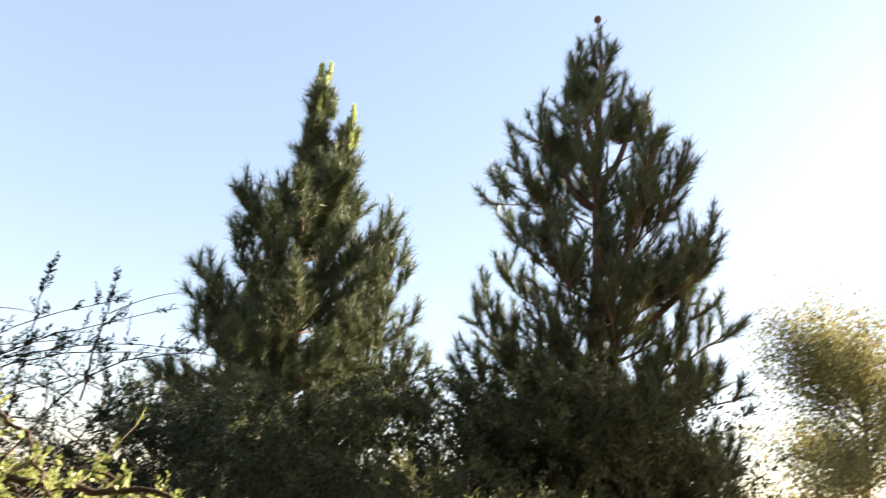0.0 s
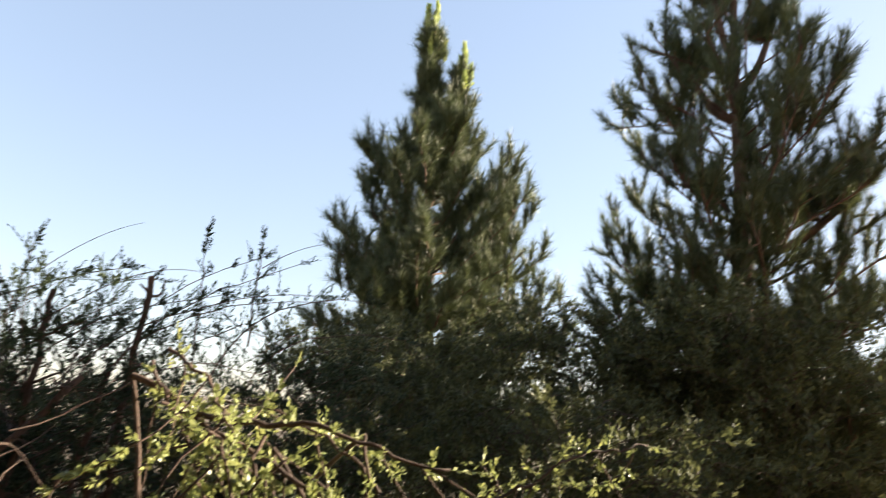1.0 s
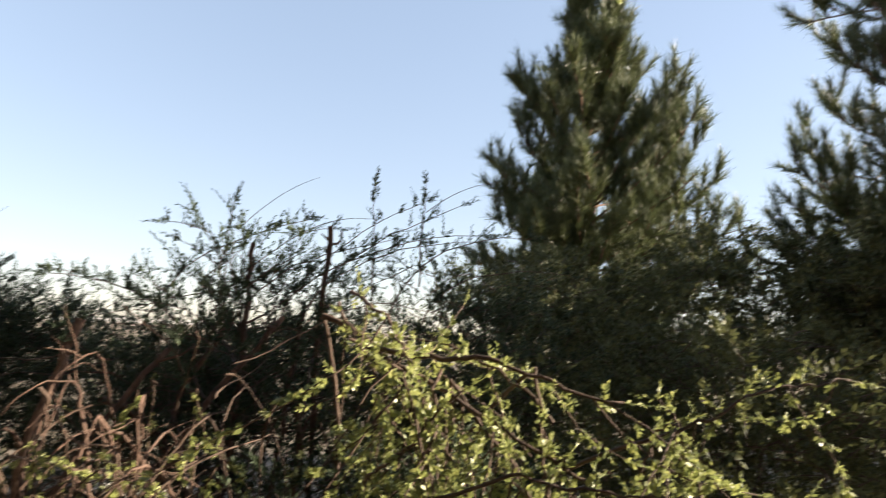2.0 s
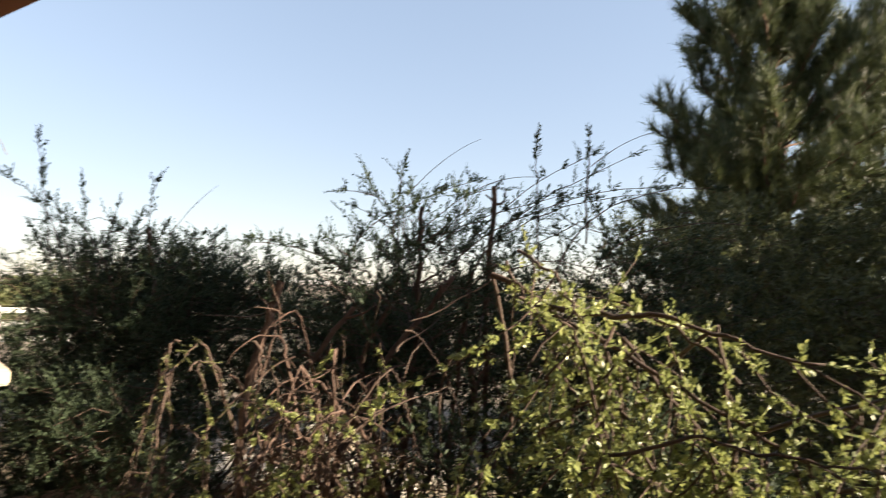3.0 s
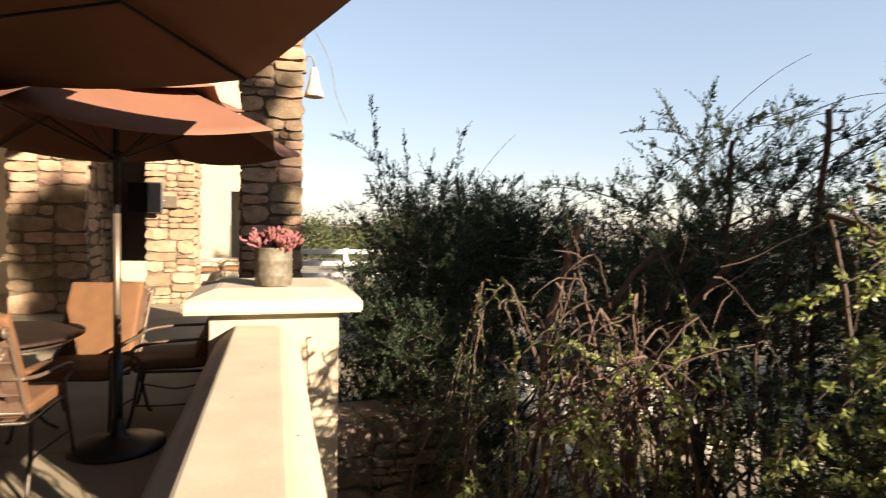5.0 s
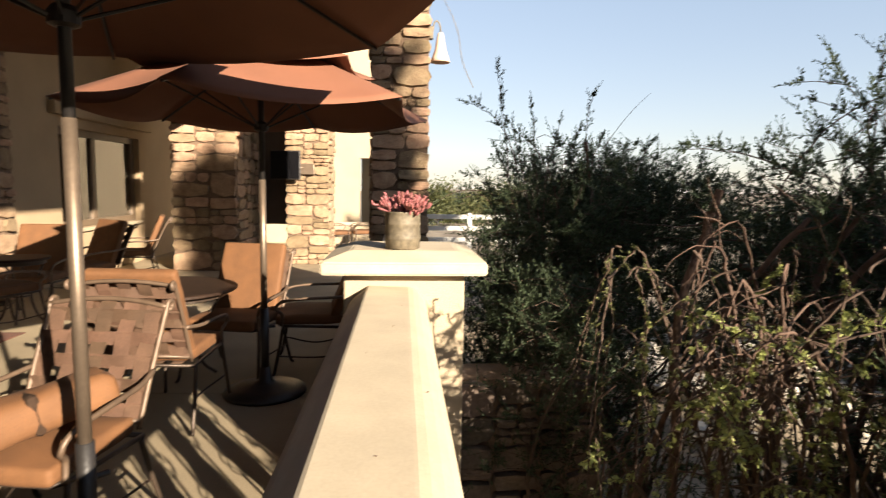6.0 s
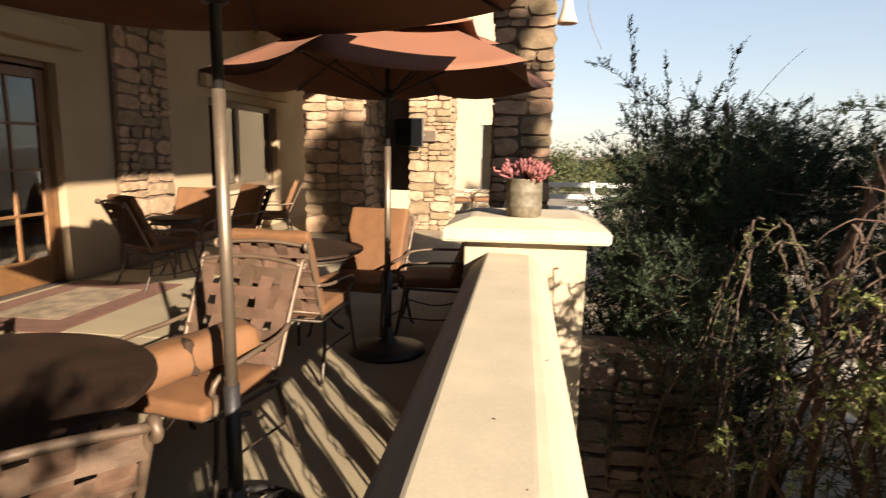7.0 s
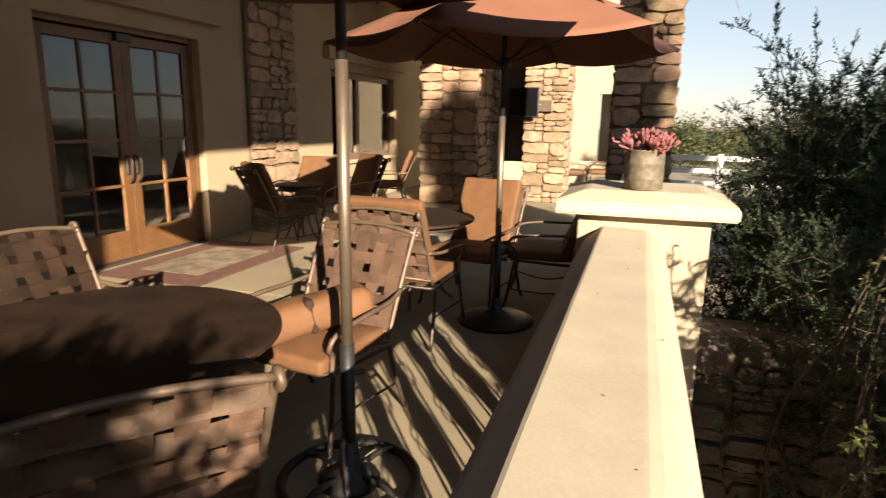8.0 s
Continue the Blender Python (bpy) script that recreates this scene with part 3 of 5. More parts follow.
# ---- umbrellas
def umbrella(x, y, turn, rim_z, r=1.33, sides=6, droop=(0, 0, 0, 0, 0, 0), ring_base=False, join=1.58):
    u = thing("patio_umbrella", "open rust-brown canvas patio umbrella on a metal pole and round base", "umbrella", "patio umbrellas", at=pose(x, y, 0, 0, 0, turn))
    peak = rim_z + 0.52
    def canopy(bm, r0, r1, z0, z1, n=12, m=10, sag=0.075):
        grid = []
        for i in range(n + 1):
            t = i / n
            row = []
            for k in range(sides * m):
                s, f = divmod(k, m)
                f /= m
                a0, a1 = s * math.tau / sides, (s + 1) * math.tau / sides
                p = Vector((math.cos(a0), math.sin(a0), 0)).lerp(Vector((math.cos(a1), math.sin(a1), 0)), f)
                rr = r1 + (r0 - r1) * t
                bow = 4 * f * (1 - f)
                p = p * rr * (1 - 0.055 * bow * t)
                z = z1 + (z0 - z1) * (0.82 * t + 0.18 * t * t) - sag * bow * (t ** 1.5) - 0.02 * math.sin(t * math.pi)
                row.append(bm.verts.new((p.x, p.y, z + (droop[s] * (1 - f) + droop[(s + 1) % sides] * f) * rr / r)))
            grid.append(row)
        w = sides * m
        for q, s in zip(grid, grid[1:]):
            for k in range(w):
                bm.faces.new((q[k], q[(k + 1) % w], s[(k + 1) % w], s[k]))
        return bm
    top = canopy(bmesh.new(), r, 0.30, rim_z, peak - 0.11)
    c = part("canopy", top, CANVAS, u, smooth=True)
    so = c.modifiers.new("thickness", "SOLIDIFY")
    so.thickness = 0.004
    v = part("vent", canopy(bmesh.new(), r * 0.66, 0.03, peak - 0.235, peak + 0.015, 7, 8, 0.05), CANVAS, c, smooth=True)
    so = v.modifiers.new("thickness", "SOLIDIFY")
    so.thickness = 0.004
    for s in range(sides):
        a = s * math.tau / sides
        d = Vector((math.cos(a), math.sin(a), 0))
        d.z = droop[s] / r
        rib = tube(bmesh.new(), [d * 0.04 + Vector((0, 0, peak - 0.07)), d * r * 0.5 + Vector((0, 0, (rim_z + peak) / 2 - 0.062)), d * (r - 0.015) + Vector((0, 0, rim_z - 0.012))], 0.009, 6)
        rb = part("rib", rib, BLACK_METAL, u)
        part("strut", tube(bmesh.new(), [d * 0.04 + Vector((0, 0, rim_z - 0.12)), d * r * 0.52 + Vector((0, 0, (rim_z + peak) / 2 - 0.08))], 0.007, 6), BLACK_METAL, rb)
    part("pole", tube(bmesh.new(), [(0, 0, 0.62), (0, 0, join)], 0.024, 16), STEEL, u, smooth=True)
    part("upper_pole", tube(bmesh.new(), [(0, 0, join - 0.01), (0, 0, peak)], 0.021, 16), BLACK_METAL, u, "dark upper pole", smooth=True)
    part("sleeve", tube(bmesh.new(), [(0, 0, 0.06), (0, 0, 0.64)], 0.031, 16), BLACK_METAL, u, "black lower pole sleeve", smooth=True)
    part("hub", lathe(bmesh.new(), [(0.03, 0), (0.05, 0.01), (0.05, 0.05), (0.035, 0.07)], (0, 0, rim_z - 0.15), 16), BLACK_METAL, u)
    part("finial", lathe(bmesh.new(), [(0.02, 0), (0.032, 0.02), (0.028, 0.05), (0.008, 0.075)], (0, 0, peak), 16), BLACK_METAL, u)
    if ring_base:
        part("ring", tube(bmesh.new(), [(0.29 * math.cos(k * math.tau / 40), 0.29 * math.sin(k * math.tau / 40), 0.022) for k in range(41)], 0.021, 10, caps=False), BLACK_METAL, u, "black base ring", smooth=True)
        base = part("base", lathe(bmesh.new(), [(0.13, 0.001), (0.135, 0.02), (0.1, 0.05), (0.05, 0.08), (0.036, 0.2)], (0, 0, 0), 28), BLACK_METAL, u, smooth=True)
        for k in range(4):
            a = k * math.pi / 2 + 0.4
            part("spoke", tube(bmesh.new(), arc([(0.08 * math.cos(a), 0.08 * math.sin(a), 0.05), (0.19 * math.cos(a), 0.19 * math.sin(a), 0.055), (0.275 * math.cos(a), 0.275 * math.sin(a), 0.03)], 5), 0.014, 8), BLACK_METAL, base, smooth=True)
    else:
        part("base", lathe(bmesh.new(), [(0.29, 0.001), (0.3, 0.012), (0.295, 0.03), (0.2, 0.055), (0.09, 0.08), (0.05, 0.1), (0.036, 0.2)], (0, 0, 0), 36), BLACK_METAL, u, "round black base", smooth=True)
    part("knob", tube(bmesh.new(), [(0.03, 0, 0.5), (0.075, 0, 0.5)], 0.012, 8), BLACK_METAL, u)
    return u


umbrella(-1.1, 2.1, 49, 2.2, 1.49, droop=(0.067, 0.037, 0.01, -0.03, 0.06, 0.135), ring_base=True, join=1.76)
umbrella(-1.0, 4.41, 21, 2.07, 1.29)

# ---- tables
def table(x, y, r, h=0.74):
    t = thing("patio_table", "round dark bronze patio table on scrolled iron legs", "table", "patio tables", at=pose(x, y, 0, 0, 0, 20))
    part("tabletop", lathe(bmesh.new(), [(r * 0.9, h - 0.03), (r - 0.006, h - 0.028), (r, h - 0.022), (r, h - 0.006), (r - 0.008, h - 0.001), (r - 0.03, h)], (0, 0, 0), 56), TABLE, t, smooth=False)
    part("apron", lathe(bmesh.new(), [(r * 0.84, h - 0.075), (r * 0.86, h - 0.07), (r * 0.86, h - 0.031), (r * 0.84, h - 0.031)], (0, 0, 0), 40), IRON, t)
    for k in range(4):
        a = k * math.pi / 2
        d = Vector((math.cos(a), math.sin(a), 0))
        line = arc([d * r * 0.8 + Vector((0, 0, h - 0.05)), d * r * 0.62 + Vector((0, 0, 0.52)), d * r * 0.36 + Vector((0, 0, 0.3)), d * r * 0.5 + Vector((0, 0, 0.1)), d * r * 0.68 + Vector((0, 0, 0.012))])
        part("leg", tube(bmesh.new(), line, 0.013, 8), IRON, t, smooth=True)
    ring = [(r * 0.37 * math.cos(q * math.tau / 24), r * 0.37 * math.sin(q * math.tau / 24), 0.3) for q in range(25)]
    part("stretcher_ring", tube(bmesh.new(), ring, 0.008, 6, caps=False), IRON, t)
    return t


table(-1.93, 1.66, 0.68, 0.73)
table(-1.85, 4.75, 0.55)
table(-4.15, 6.72, 0.31, 0.72)

# ---- chairs (front towards +y)
def chair_meshes():
    c = thing("patio_chair", "bronze iron patio chair with woven strap back and brown cushion", "chair", "patio chairs")
    W = 0.30
    def frame_tube(name, pts, r=0.0125, mat=PALE_IRON):
        return part(name, tube(bmesh.new(), pts, r, 8), mat, c, smooth=True)
    # back frame: uprights that scroll at the top, top and bottom rails
    def back(u, v):
        """A place on the reclined back: u across, v from 0 (seat) to 1 (top)."""
        return Vector((u, -0.235 - 0.21 * v - 0.03 * v * v, 0.44 + 0.52 * v))
    for s in (-1, 1):
        up = [back(s * (W - 0.015 * (1 - k / 8)), k / 8) for k in range(9)]
        curl = [back(s * W, 1) + Vector((0, -0.021 + 0.021 * math.cos(q), 0.021 * math.sin(q))) for q in np.linspace(0.3, 5.2, 10)]
        frame_tube("back_upright", up + curl)
    frame_tube("top_rail", arc([back(-W, 0.99), back(-W * 0.5, 1.03), back(0, 1.045), back(W * 0.5, 1.03), back(W, 0.99)], 5))
    frame_tube("bottom_rail", [back(-W + 0.01, 0.06), back(W - 0.01, 0.06)])
    # woven straps
    n, w = 5, 0.078
    for k in range(n):
        u = -W + 0.06 + (2 * W - 0.12) * k / (n - 1)
        bm = bmesh.new()
        rows = []
        for i in range(21):
            v = 0.05 + 0.97 * i / 20
            p = back(u, v)
            off = 0.006 * math.sin((i / 20 * 5 + k) * math.pi)
            rows.append([bm.verts.new(p + Vector((e, off, 0))) for e in (-w / 2, w / 2)])
        for q, s in zip(rows, rows[1:]):
            bm.faces.new((q[0], q[1], s[1], s[0]))
        bmesh.ops.solidify(bm, geom=bm.faces[:], thickness=0.004)
        part("strap", bm, STRAP, c)
    for k in range(5):
        v = 0.14 + 0.19 * k
        bm = bmesh.new()
        rows = []
        for i in range(21):
            u = -W + 0.004 + (2 * W - 0.008) * i / 20
            p = back(u, v)
            off = -0.006 * math.sin((i / 20 * 4.6 + 0.2 + k) * math.pi)
            rows.append([bm.verts.new(p + Vector((0, off - 0.012 * e, e * 0.84))) for e in (-w / 2, w / 2)])
        for q, s in zip(rows, rows[1:]):
            bm.faces.new((q[0], q[1], s[1], s[0]))
        bmesh.ops.solidify(bm, geom=bm.faces[:], thickness=0.004)
        part("strap", bm, STRAP, c)
    # seat frame
    seat = [(-W, -0.24, 0.41), (-W, 0.22, 0.43), (-W + 0.04, 0.27, 0.43), (W - 0.04, 0.27, 0.43), (W, 0.22, 0.43), (W, -0.24, 0.41), (-W, -0.24, 0.41)]
    frame_tube("seat_frame", seat, 0.012, IRON)
    for k in range(4):
        xx = -0.19 + 0.127 * k
        part("seat_strap", boxed(xx - 0.034, xx + 0.034, -0.24, 0.27, 0.424, 0.428), STRAP, c)
    for s in (-1, 1):
        arm = arc([back(s * W, 0.46), (s * (W + 0.03), -0.18, 0.66), (s * (W + 0.045), 0.05, 0.655), (s * (W + 0.035), 0.24, 0.63), (s * (W + 0.02), 0.29, 0.57), (s * W, 0.245, 0.52), (s * W, 0.25, 0.43)], 6)
        frame_tube("arm", arm, 0.0125)
        frame_tube("leg", arc([(s * W, 0.24, 0.43), (s * (W + 0.01), 0.27, 0.25), (s * (W + 0.02), 0.31, 0.06), (s * (W + 0.03), 0.34, 0.012)], 5), 0.0125, IRON)
        frame_tube("leg", arc([(s * W, -0.22, 0.41), (s * (W + 0.01), -0.26, 0.25), (s * (W + 0.02), -0.33, 0.06), (s * (W + 0.03), -0.37, 0.012)], 5), 0.0125, IRON)
        frame_tube("stretcher", arc([(s * (W + 0.012), -0.275, 0.19), (s * W * 0.8, 0.0, 0.15), (s * (W + 0.012), 0.285, 0.19)], 6), 0.007, IRON)
    return c, back


def cushion_block(w, l, t, seed):
    """A soft box with piped edges and slight creases, in its own frame: w across, l along +y, t thick."""
    bm = bmesh.new()
    box(bm, -w / 2, w / 2, 0, l, 0, t)
    bmesh.ops.bevel(bm, geom=list(bm.edges), offset=t * 0.36, segments=3, affect="EDGES", profile=0.6)
    bmesh.ops.subdivide_edges(bm, edges=[e for e in bm.edges if e.calc_length() > 0.1], cuts=7, use_grid_fill=True)
    for v in bm.verts:
        p = v.co
        puff = math.sin(math.pi * min(1, max(0, p.y / l))) * math.cos(p.x / w * math.pi * 0.9)
        s = 1 if p.z > t / 2 else -0.3
        p.z += s * 0.02 * puff + 0.008 * noise.noise(Vector((p.x * 9 + seed, p.y * 9, p.z * 6)))
    return bm


proto, back_of = chair_meshes()
seat_pad = part("seat_cushion", cushion_block(0.56, 0.52, 0.075, 1), CUSHION, proto, "brown canvas seat cushion", smooth=True)
seat_pad.location = (0, -0.22, 0.43)
bare = copy_thing(proto, pose(0, 0, 0))
pad = part("back_cushion", cushion_block(0.55, 0.62, 0.07, 7), CUSHION, proto, "brown canvas back cushion", smooth=True)
pad.matrix_local = Matrix.Translation((0, -0.118, 0.475)) @ pose(0, 0, 0, 113, 0, 0)


def facing(x, y, fx, fy):
    return pose(x, y, 0, 0, 0, math.degrees(math.atan2(-fx, fy)))


cushioned = [(-1.57, 4.0, 0.06, 1), (-1.33, 4.87, -0.2, -1), (-0.72, 5.05, -1, -0.1), (-4.05, 6.22, 0.5, 0.86), (-4.15, 6.98, 0.1, -1), (-4.05, 7.95, -0.5, -0.85), (-4.1, 9.5, -1, -0.35)]
proto.matrix_basis = facing(*cushioned[0])
for c in cushioned[1:]:
    copy_thing(proto, facing(*c))
tagged(bare, "bronze iron patio chair with bare woven strap back", "chair", "patio chairs")
bare.matrix_basis = facing(-1.49, 2.50, -0.16, -1)
copy_thing(bare, facing(-2.4, 2.02, 1, -0.12))
copy_thing(bare, facing(-1.5, 13.7, 1, 0.3))
copy_thing(bare, facing(-0.85, 14.0, -1, -0.2))
copy_thing(bare, facing(-1.331, 1.19, -0.77, 0.635))


def creased(bm):
    """Deep soft folds across a rolled cushion."""
    for v in bm.verts:
        p = v.co
        p.z += 0.014 * noise.noise(Vector((p.x * 13, p.y * 5, 3))) + 0.009 * math.sin(p.x * 46 + p.y * 21) * max(0, p.x / 0.38)
        p.y += 0.012 * noise.noise(Vector((p.x * 10, p.z * 6, 8)))
    return bm


def folded_cushion():
    f = thing("folded_cushion", "folded brown canvas cushion tied with a dark strap", "cushion", at=pose(-1.42, 2.28, 0.555, -9, -9, 46))
    part("roll", creased(cushion_block(0.76, 0.26, 0.15, 11)), CUSHION, f, smooth=True)
    part("tie", boxed(0.04, 0.095, -0.006, 0.276, -0.004, 0.168, 0.03), material("tie_webbing", (0.035, 0.02, 0.012), 0.85, 0.2, 20, 0.3, 200, spec=0.2), f, "dark tie strap")


folded_cushion()


def door_mat():
    m = thing("door_mat", "patterned brown outdoor rug with a pale field before the doors", "rug", at=pose(-4.42, 5.28, 0.004, 0, 0, 0))
    part("border", boxed(-0.62, 0.62, -0.95, 0.95, 0, 0.008, 0.003, 1), RUG, m)
    part("field", boxed(-0.36, 0.36, -0.6, 0.6, 0.0085, 0.0115), RUG_MID, m, "pale rug field")


door_mat()

# ---- piers, column and what they carry
stone_pier("column", "tall brown rubble stone column with a gooseneck lamp", -0.35, 0.313, 7.36, 8.02, 0.0, 4.495, "sw", 21, 0.95, category="column")
stone_pier("pier_near", "broad brown rubble stone pier", -3.98, -2.9, 10.75, 12.7, 0.0, 4.34, "se", 22, 1.2)
stone_pier("pier_far", "slim brown rubble stone pier carrying a screen", -2.2, -1.42, 11.7, 12.5, 0.0, 4.34, "se", 23, 0.85)
stone_pier("wall_strip", "rubble stone strip on the house wall", WALL_X + 0.004, WALL_X + 0.05, 7.03, 8.2, 0.0, 4.34, "e", 24, 1.0, category="stone strip")


def bell_lamp():
    l = thing("wall_lamp", "pale copper bell lamp on a gooseneck arm fixed to the column", "lamp")
    y = 7.6
    part("backplate", boxed(0.314, 0.372, y - 0.05, y + 0.05, 3.35, 3.5, 0.01), TIN, l)
    part("arm", tube(bmesh.new(), arc([(0.365, y, 3.42), (0.385, y, 3.55), (0.43, y, 3.565), (0.46, y, 3.49), (0.462, y, 3.38)]), 0.010), TIN, l, smooth=True)
    cop = material("copper_shade", (0.62, 0.45, 0.34), 0.55, 0.1, 6, 0.05, 60)
    part("shade", lathe(bmesh.new(), [(0.02, 0.36), (0.03, 0.35), (0.045, 0.3), (0.07, 0.15), (0.105, 0.05), (0.125, 0.0), (0.118, 0.0), (0.06, 0.14), (0.03, 0.28), (0.01, 0.3)], (0.462, y, 3.075), 28), cop, l, smooth=True)


bell_lamp()


def loose_cable():
    line = arc([(0.312, 7.9, 3.99), (0.46, 7.75, 3.94), (0.66, 7.6, 3.5), (0.74, 7.6, 3.1), (0.88, 7.6, 2.78)])
    tagged(part("loose_cable", tube(bmesh.new(), line, 0.0045, 6), TIN), "thin pale cable hanging loose from the eave", "cable")


loose_cable()


def screen():
    t = thing("television", "black flat screen on a bracket beside the stone pier", "television")
    part("case", boxed(-2.46, -1.9, 11.42, 11.49, 1.63, 2.17, 0.012), BLACK_METAL, t)
    part("panel", boxed(-2.44, -1.92, 11.414, 11.419, 1.65, 2.15), material("screen_black", (0.006, 0.006, 0.007), 0.15, 0.05, 3, 0, 60), t)
    part("bracket", tube(bmesh.new(), [(-2.1, 11.49, 1.85), (-1.95, 11.58, 1.85), (-1.78, 11.66, 1.85)], 0.03, 8), STEEL, t, "grey steel bracket")
    part("wall_plate", boxed(-1.93, -1.66, 11.585, 11.66, 1.73, 1.94, 0.012), STEEL, t, "grey steel wall plate")


screen()
# dark sheet added for the shade of the covered patio behind
tagged(part("wall_shade_sheet", boxed(-2.895, -2.225, 12.86, 12.92, 0.7, 4.34), DARK_PAINT_AND_SHADE), "dark sheet between the piers, in place of the patio's shaded depth", "panel", kind="structure")


def far_end():
    """Sunlit end wall with a doorway and a ledge."""
    wall = bmesh.new()
    box(wall, -5.12, -1.12, 16.0, 16.25, 0, 5.6)
    box(wall, -1.12, -0.68, 16.0, 16.25, 2.25, 5.6)
    box(wall, -0.68, 0.3, 16.0, 16.25, 0, 5.6)
    box(wall, -1.12, -0.68, 16.75, 16.8, 0, 5.6)
    tagged(part("wall_north", wall, STUCCO), "sunlit cream stucco end wall with a doorway", "wall", kind="structure")
    tagged(part("trim_ledge", boxed(-2.0, -0.6, 15.3, 15.5, 0.52, 0.6, 0.01), STUCCO_CAP), "cream ledge before the end wall", "ledge", kind="structure")
    tagged(part("wall_ledge", boxed(-1.95, -0.65, 15.34, 15.46, 0.0, 0.515), STUCCO), "low cream wall under the ledge", "wall", kind="structure")
    tagged(part("wall_corner", boxed(-5.4, -5.121, 14.505, 16.25, 0, 4.49), STUCCO), "cream stucco house wall", "wall", kind="structure")


far_end()

# ---------------------------------------------------------------- planting
def wander(start, way, length, n, rng, lift=0.0, curl=0.25):
    """A crooked line that sets out along way and bends up (lift > 0) or down."""
    p, d, out = np.array(start, float), unit(np.array(way, float)), [np.array(start, float)]
    for _ in range(n):
        d = unit(d + rng.normal(size=3) * curl / math.sqrt(n) + np.array((0, 0, lift / n)))
        p = p + d * length / n
        out.append(p.copy())
    return np.array(out)


def sprigs(base, way, length, rng, leaf, per):
    """Short straight shoots, each clothed to the tip in small leaves; gives the blades and the sticks."""
    n = len(base)
    way = unit(way)
    bend = rng.normal(size=(n, 3)) * 0.12
    s = (np.arange(per) + rng.random((n, per))) / per
    S, L = s[..., None], length[:, None, None]
    pos = base[:, None, :] + way[:, None, :] * L * S + bend[:, None, :] * L * S * S
    side = unit(np.cross(way[:, None, :] + np.zeros((n, per, 1)), rng.normal(size=(n, per, 3))))
    d = unit(way[:, None, :] * 0.85 + side * (1.05 - 0.5 * S))
    ll = leaf[0] * (1.15 - 0.55 * s) * rng.uniform(0.75, 1.2, (n, per))
    v = blades(pos.reshape(-1, 3), d.reshape(-1, 3), ll.reshape(-1), ll.reshape(-1) * leaf[1], rng)
    tips = base + way * length[:, None] + bend * length[:, None]
    return v, [(np.stack([base[k], tips[k]]), 0.0019, 0.0009) for k in range(n)]


def shrub(name, label, seed, cx, cy, rx, ry, top, stems, branches, leaf=(0.017, 0.36), per=16, low=0.1, mat=None, shoots=(), bare=(), reach=1.0, airy=1.0):
    """Upright stems, arching branches inside a domed crown, and many short leafy sprigs along each branch."""
    rng = np.random.default_rng(seed)
    z0 = -0.95
    h = top - z0
    sticks, fine, leaves = [], [], []
    def roof(px, py):
        q2 = ((px - cx) / rx) ** 2 + ((py - cy) / ry) ** 2
        return z0 + h * (1 - 0.13 * min(1.7, q2)) + 0.2 * noise.noise(Vector((px * 2.6, py * 2.6, seed * 1.7)))
    for k in range(stems):
        a, q = rng.uniform(0, math.tau), math.sqrt(rng.random())
        foot = np.array((cx + rx * 0.4 * q * math.cos(a), cy + ry * 0.4 * q * math.sin(a), z0))
        way = np.array((math.cos(a) * rx * 0.5 * q, math.sin(a) * ry * 0.5 * q, h * rng.uniform(0.7, 0.92)))
        line = wander(foot, way, np.linalg.norm(way) * rng.uniform(0.75, 0.95), 14, rng, 0.1, 0.4)
        sticks.append((line, rng.uniform(0.010, 0.024), 0.004))
    B, D, L = [], [], []
    def clothe(line, count, up, short, long):
        for _ in range(count):
            f = rng.uniform(0.12, 1.0) * (len(line) - 1)
            i = min(len(line) - 2, int(f))
            p = line[i] + (line[i + 1] - line[i]) * (f - i)
            d = unit(line[i + 1] - line[i])
            B.append(p)
            D.append(d * 0.55 + rng.normal(size=3) * 0.42 + np.array((0, 0, up)))
            L.append(rng.uniform(short, long))
        B.append(line[-1])
        D.append(line[-1] - line[-2])
        L.append(rng.uniform(short, long))
    for k in range(branches):
        a, q = rng.uniform(0, math.tau), rng.random() ** 0.5
        v = low + (1 - low) * rng.random() ** 0.55
        wide = math.sin(math.pi * min(1, 0.28 + 0.47 * v)) ** 0.6
        px, py = cx + rx * wide * q * math.cos(a), cy + ry * wide * q * math.sin(a)
        b = np.array((px, py, z0 + (roof(px, py) - z0) * v))
        drop = v < 0.55
        way = np.array((math.cos(a) * 0.8, math.sin(a) * 0.8, rng.uniform(-0.5, 0.5) if drop else rng.uniform(0.1, 1.1))) + rng.normal(size=3) * 0.35
        ln = rng.uniform(0.3, 0.75) * reach
        line = wander(b - unit(way) * ln * 0.5, way, ln, 9, rng, rng.uniform(-1.3, -0.3), 0.6)
        over = line[:, 2].max() + 0.04 - roof(px, py)
        if over > 0:
            line[:, 2] -= over
        sticks.append((line[::2], 0.003, 0.0012))
        clothe(line, int(ln * 22 * airy), -0.25 if drop else 0.65, 0.045, 0.15)
    for s in shoots:
        t = np.linspace(0, 1, 10)[:, None]
        s0, s1 = np.array(s[:3]), np.array(s[3:6])
        span = np.linalg.norm(s1 - s0)
        low_end = s0 + (s0 - s1) * 0.5 - np.array((0, 0, 0.3))
        t = np.linspace(0, 1, 14)[:, None]
        line = low_end * (1 - t) ** 2 + 2 * (s0 * 1.25 - s1 * 0.25 + np.array((0, 0, 0.06))) * t * (1 - t) + s1 * t * t + np.cumsum(rng.normal(size=(14, 3)) * 0.006, axis=0)
        sticks.append((line, 0.0048, 0.0018))
        clothe(line, int(span * 34), 0.8, 0.03, 0.1)
        clothe(line[7:], 3, 0.9, 0.05, 0.11)
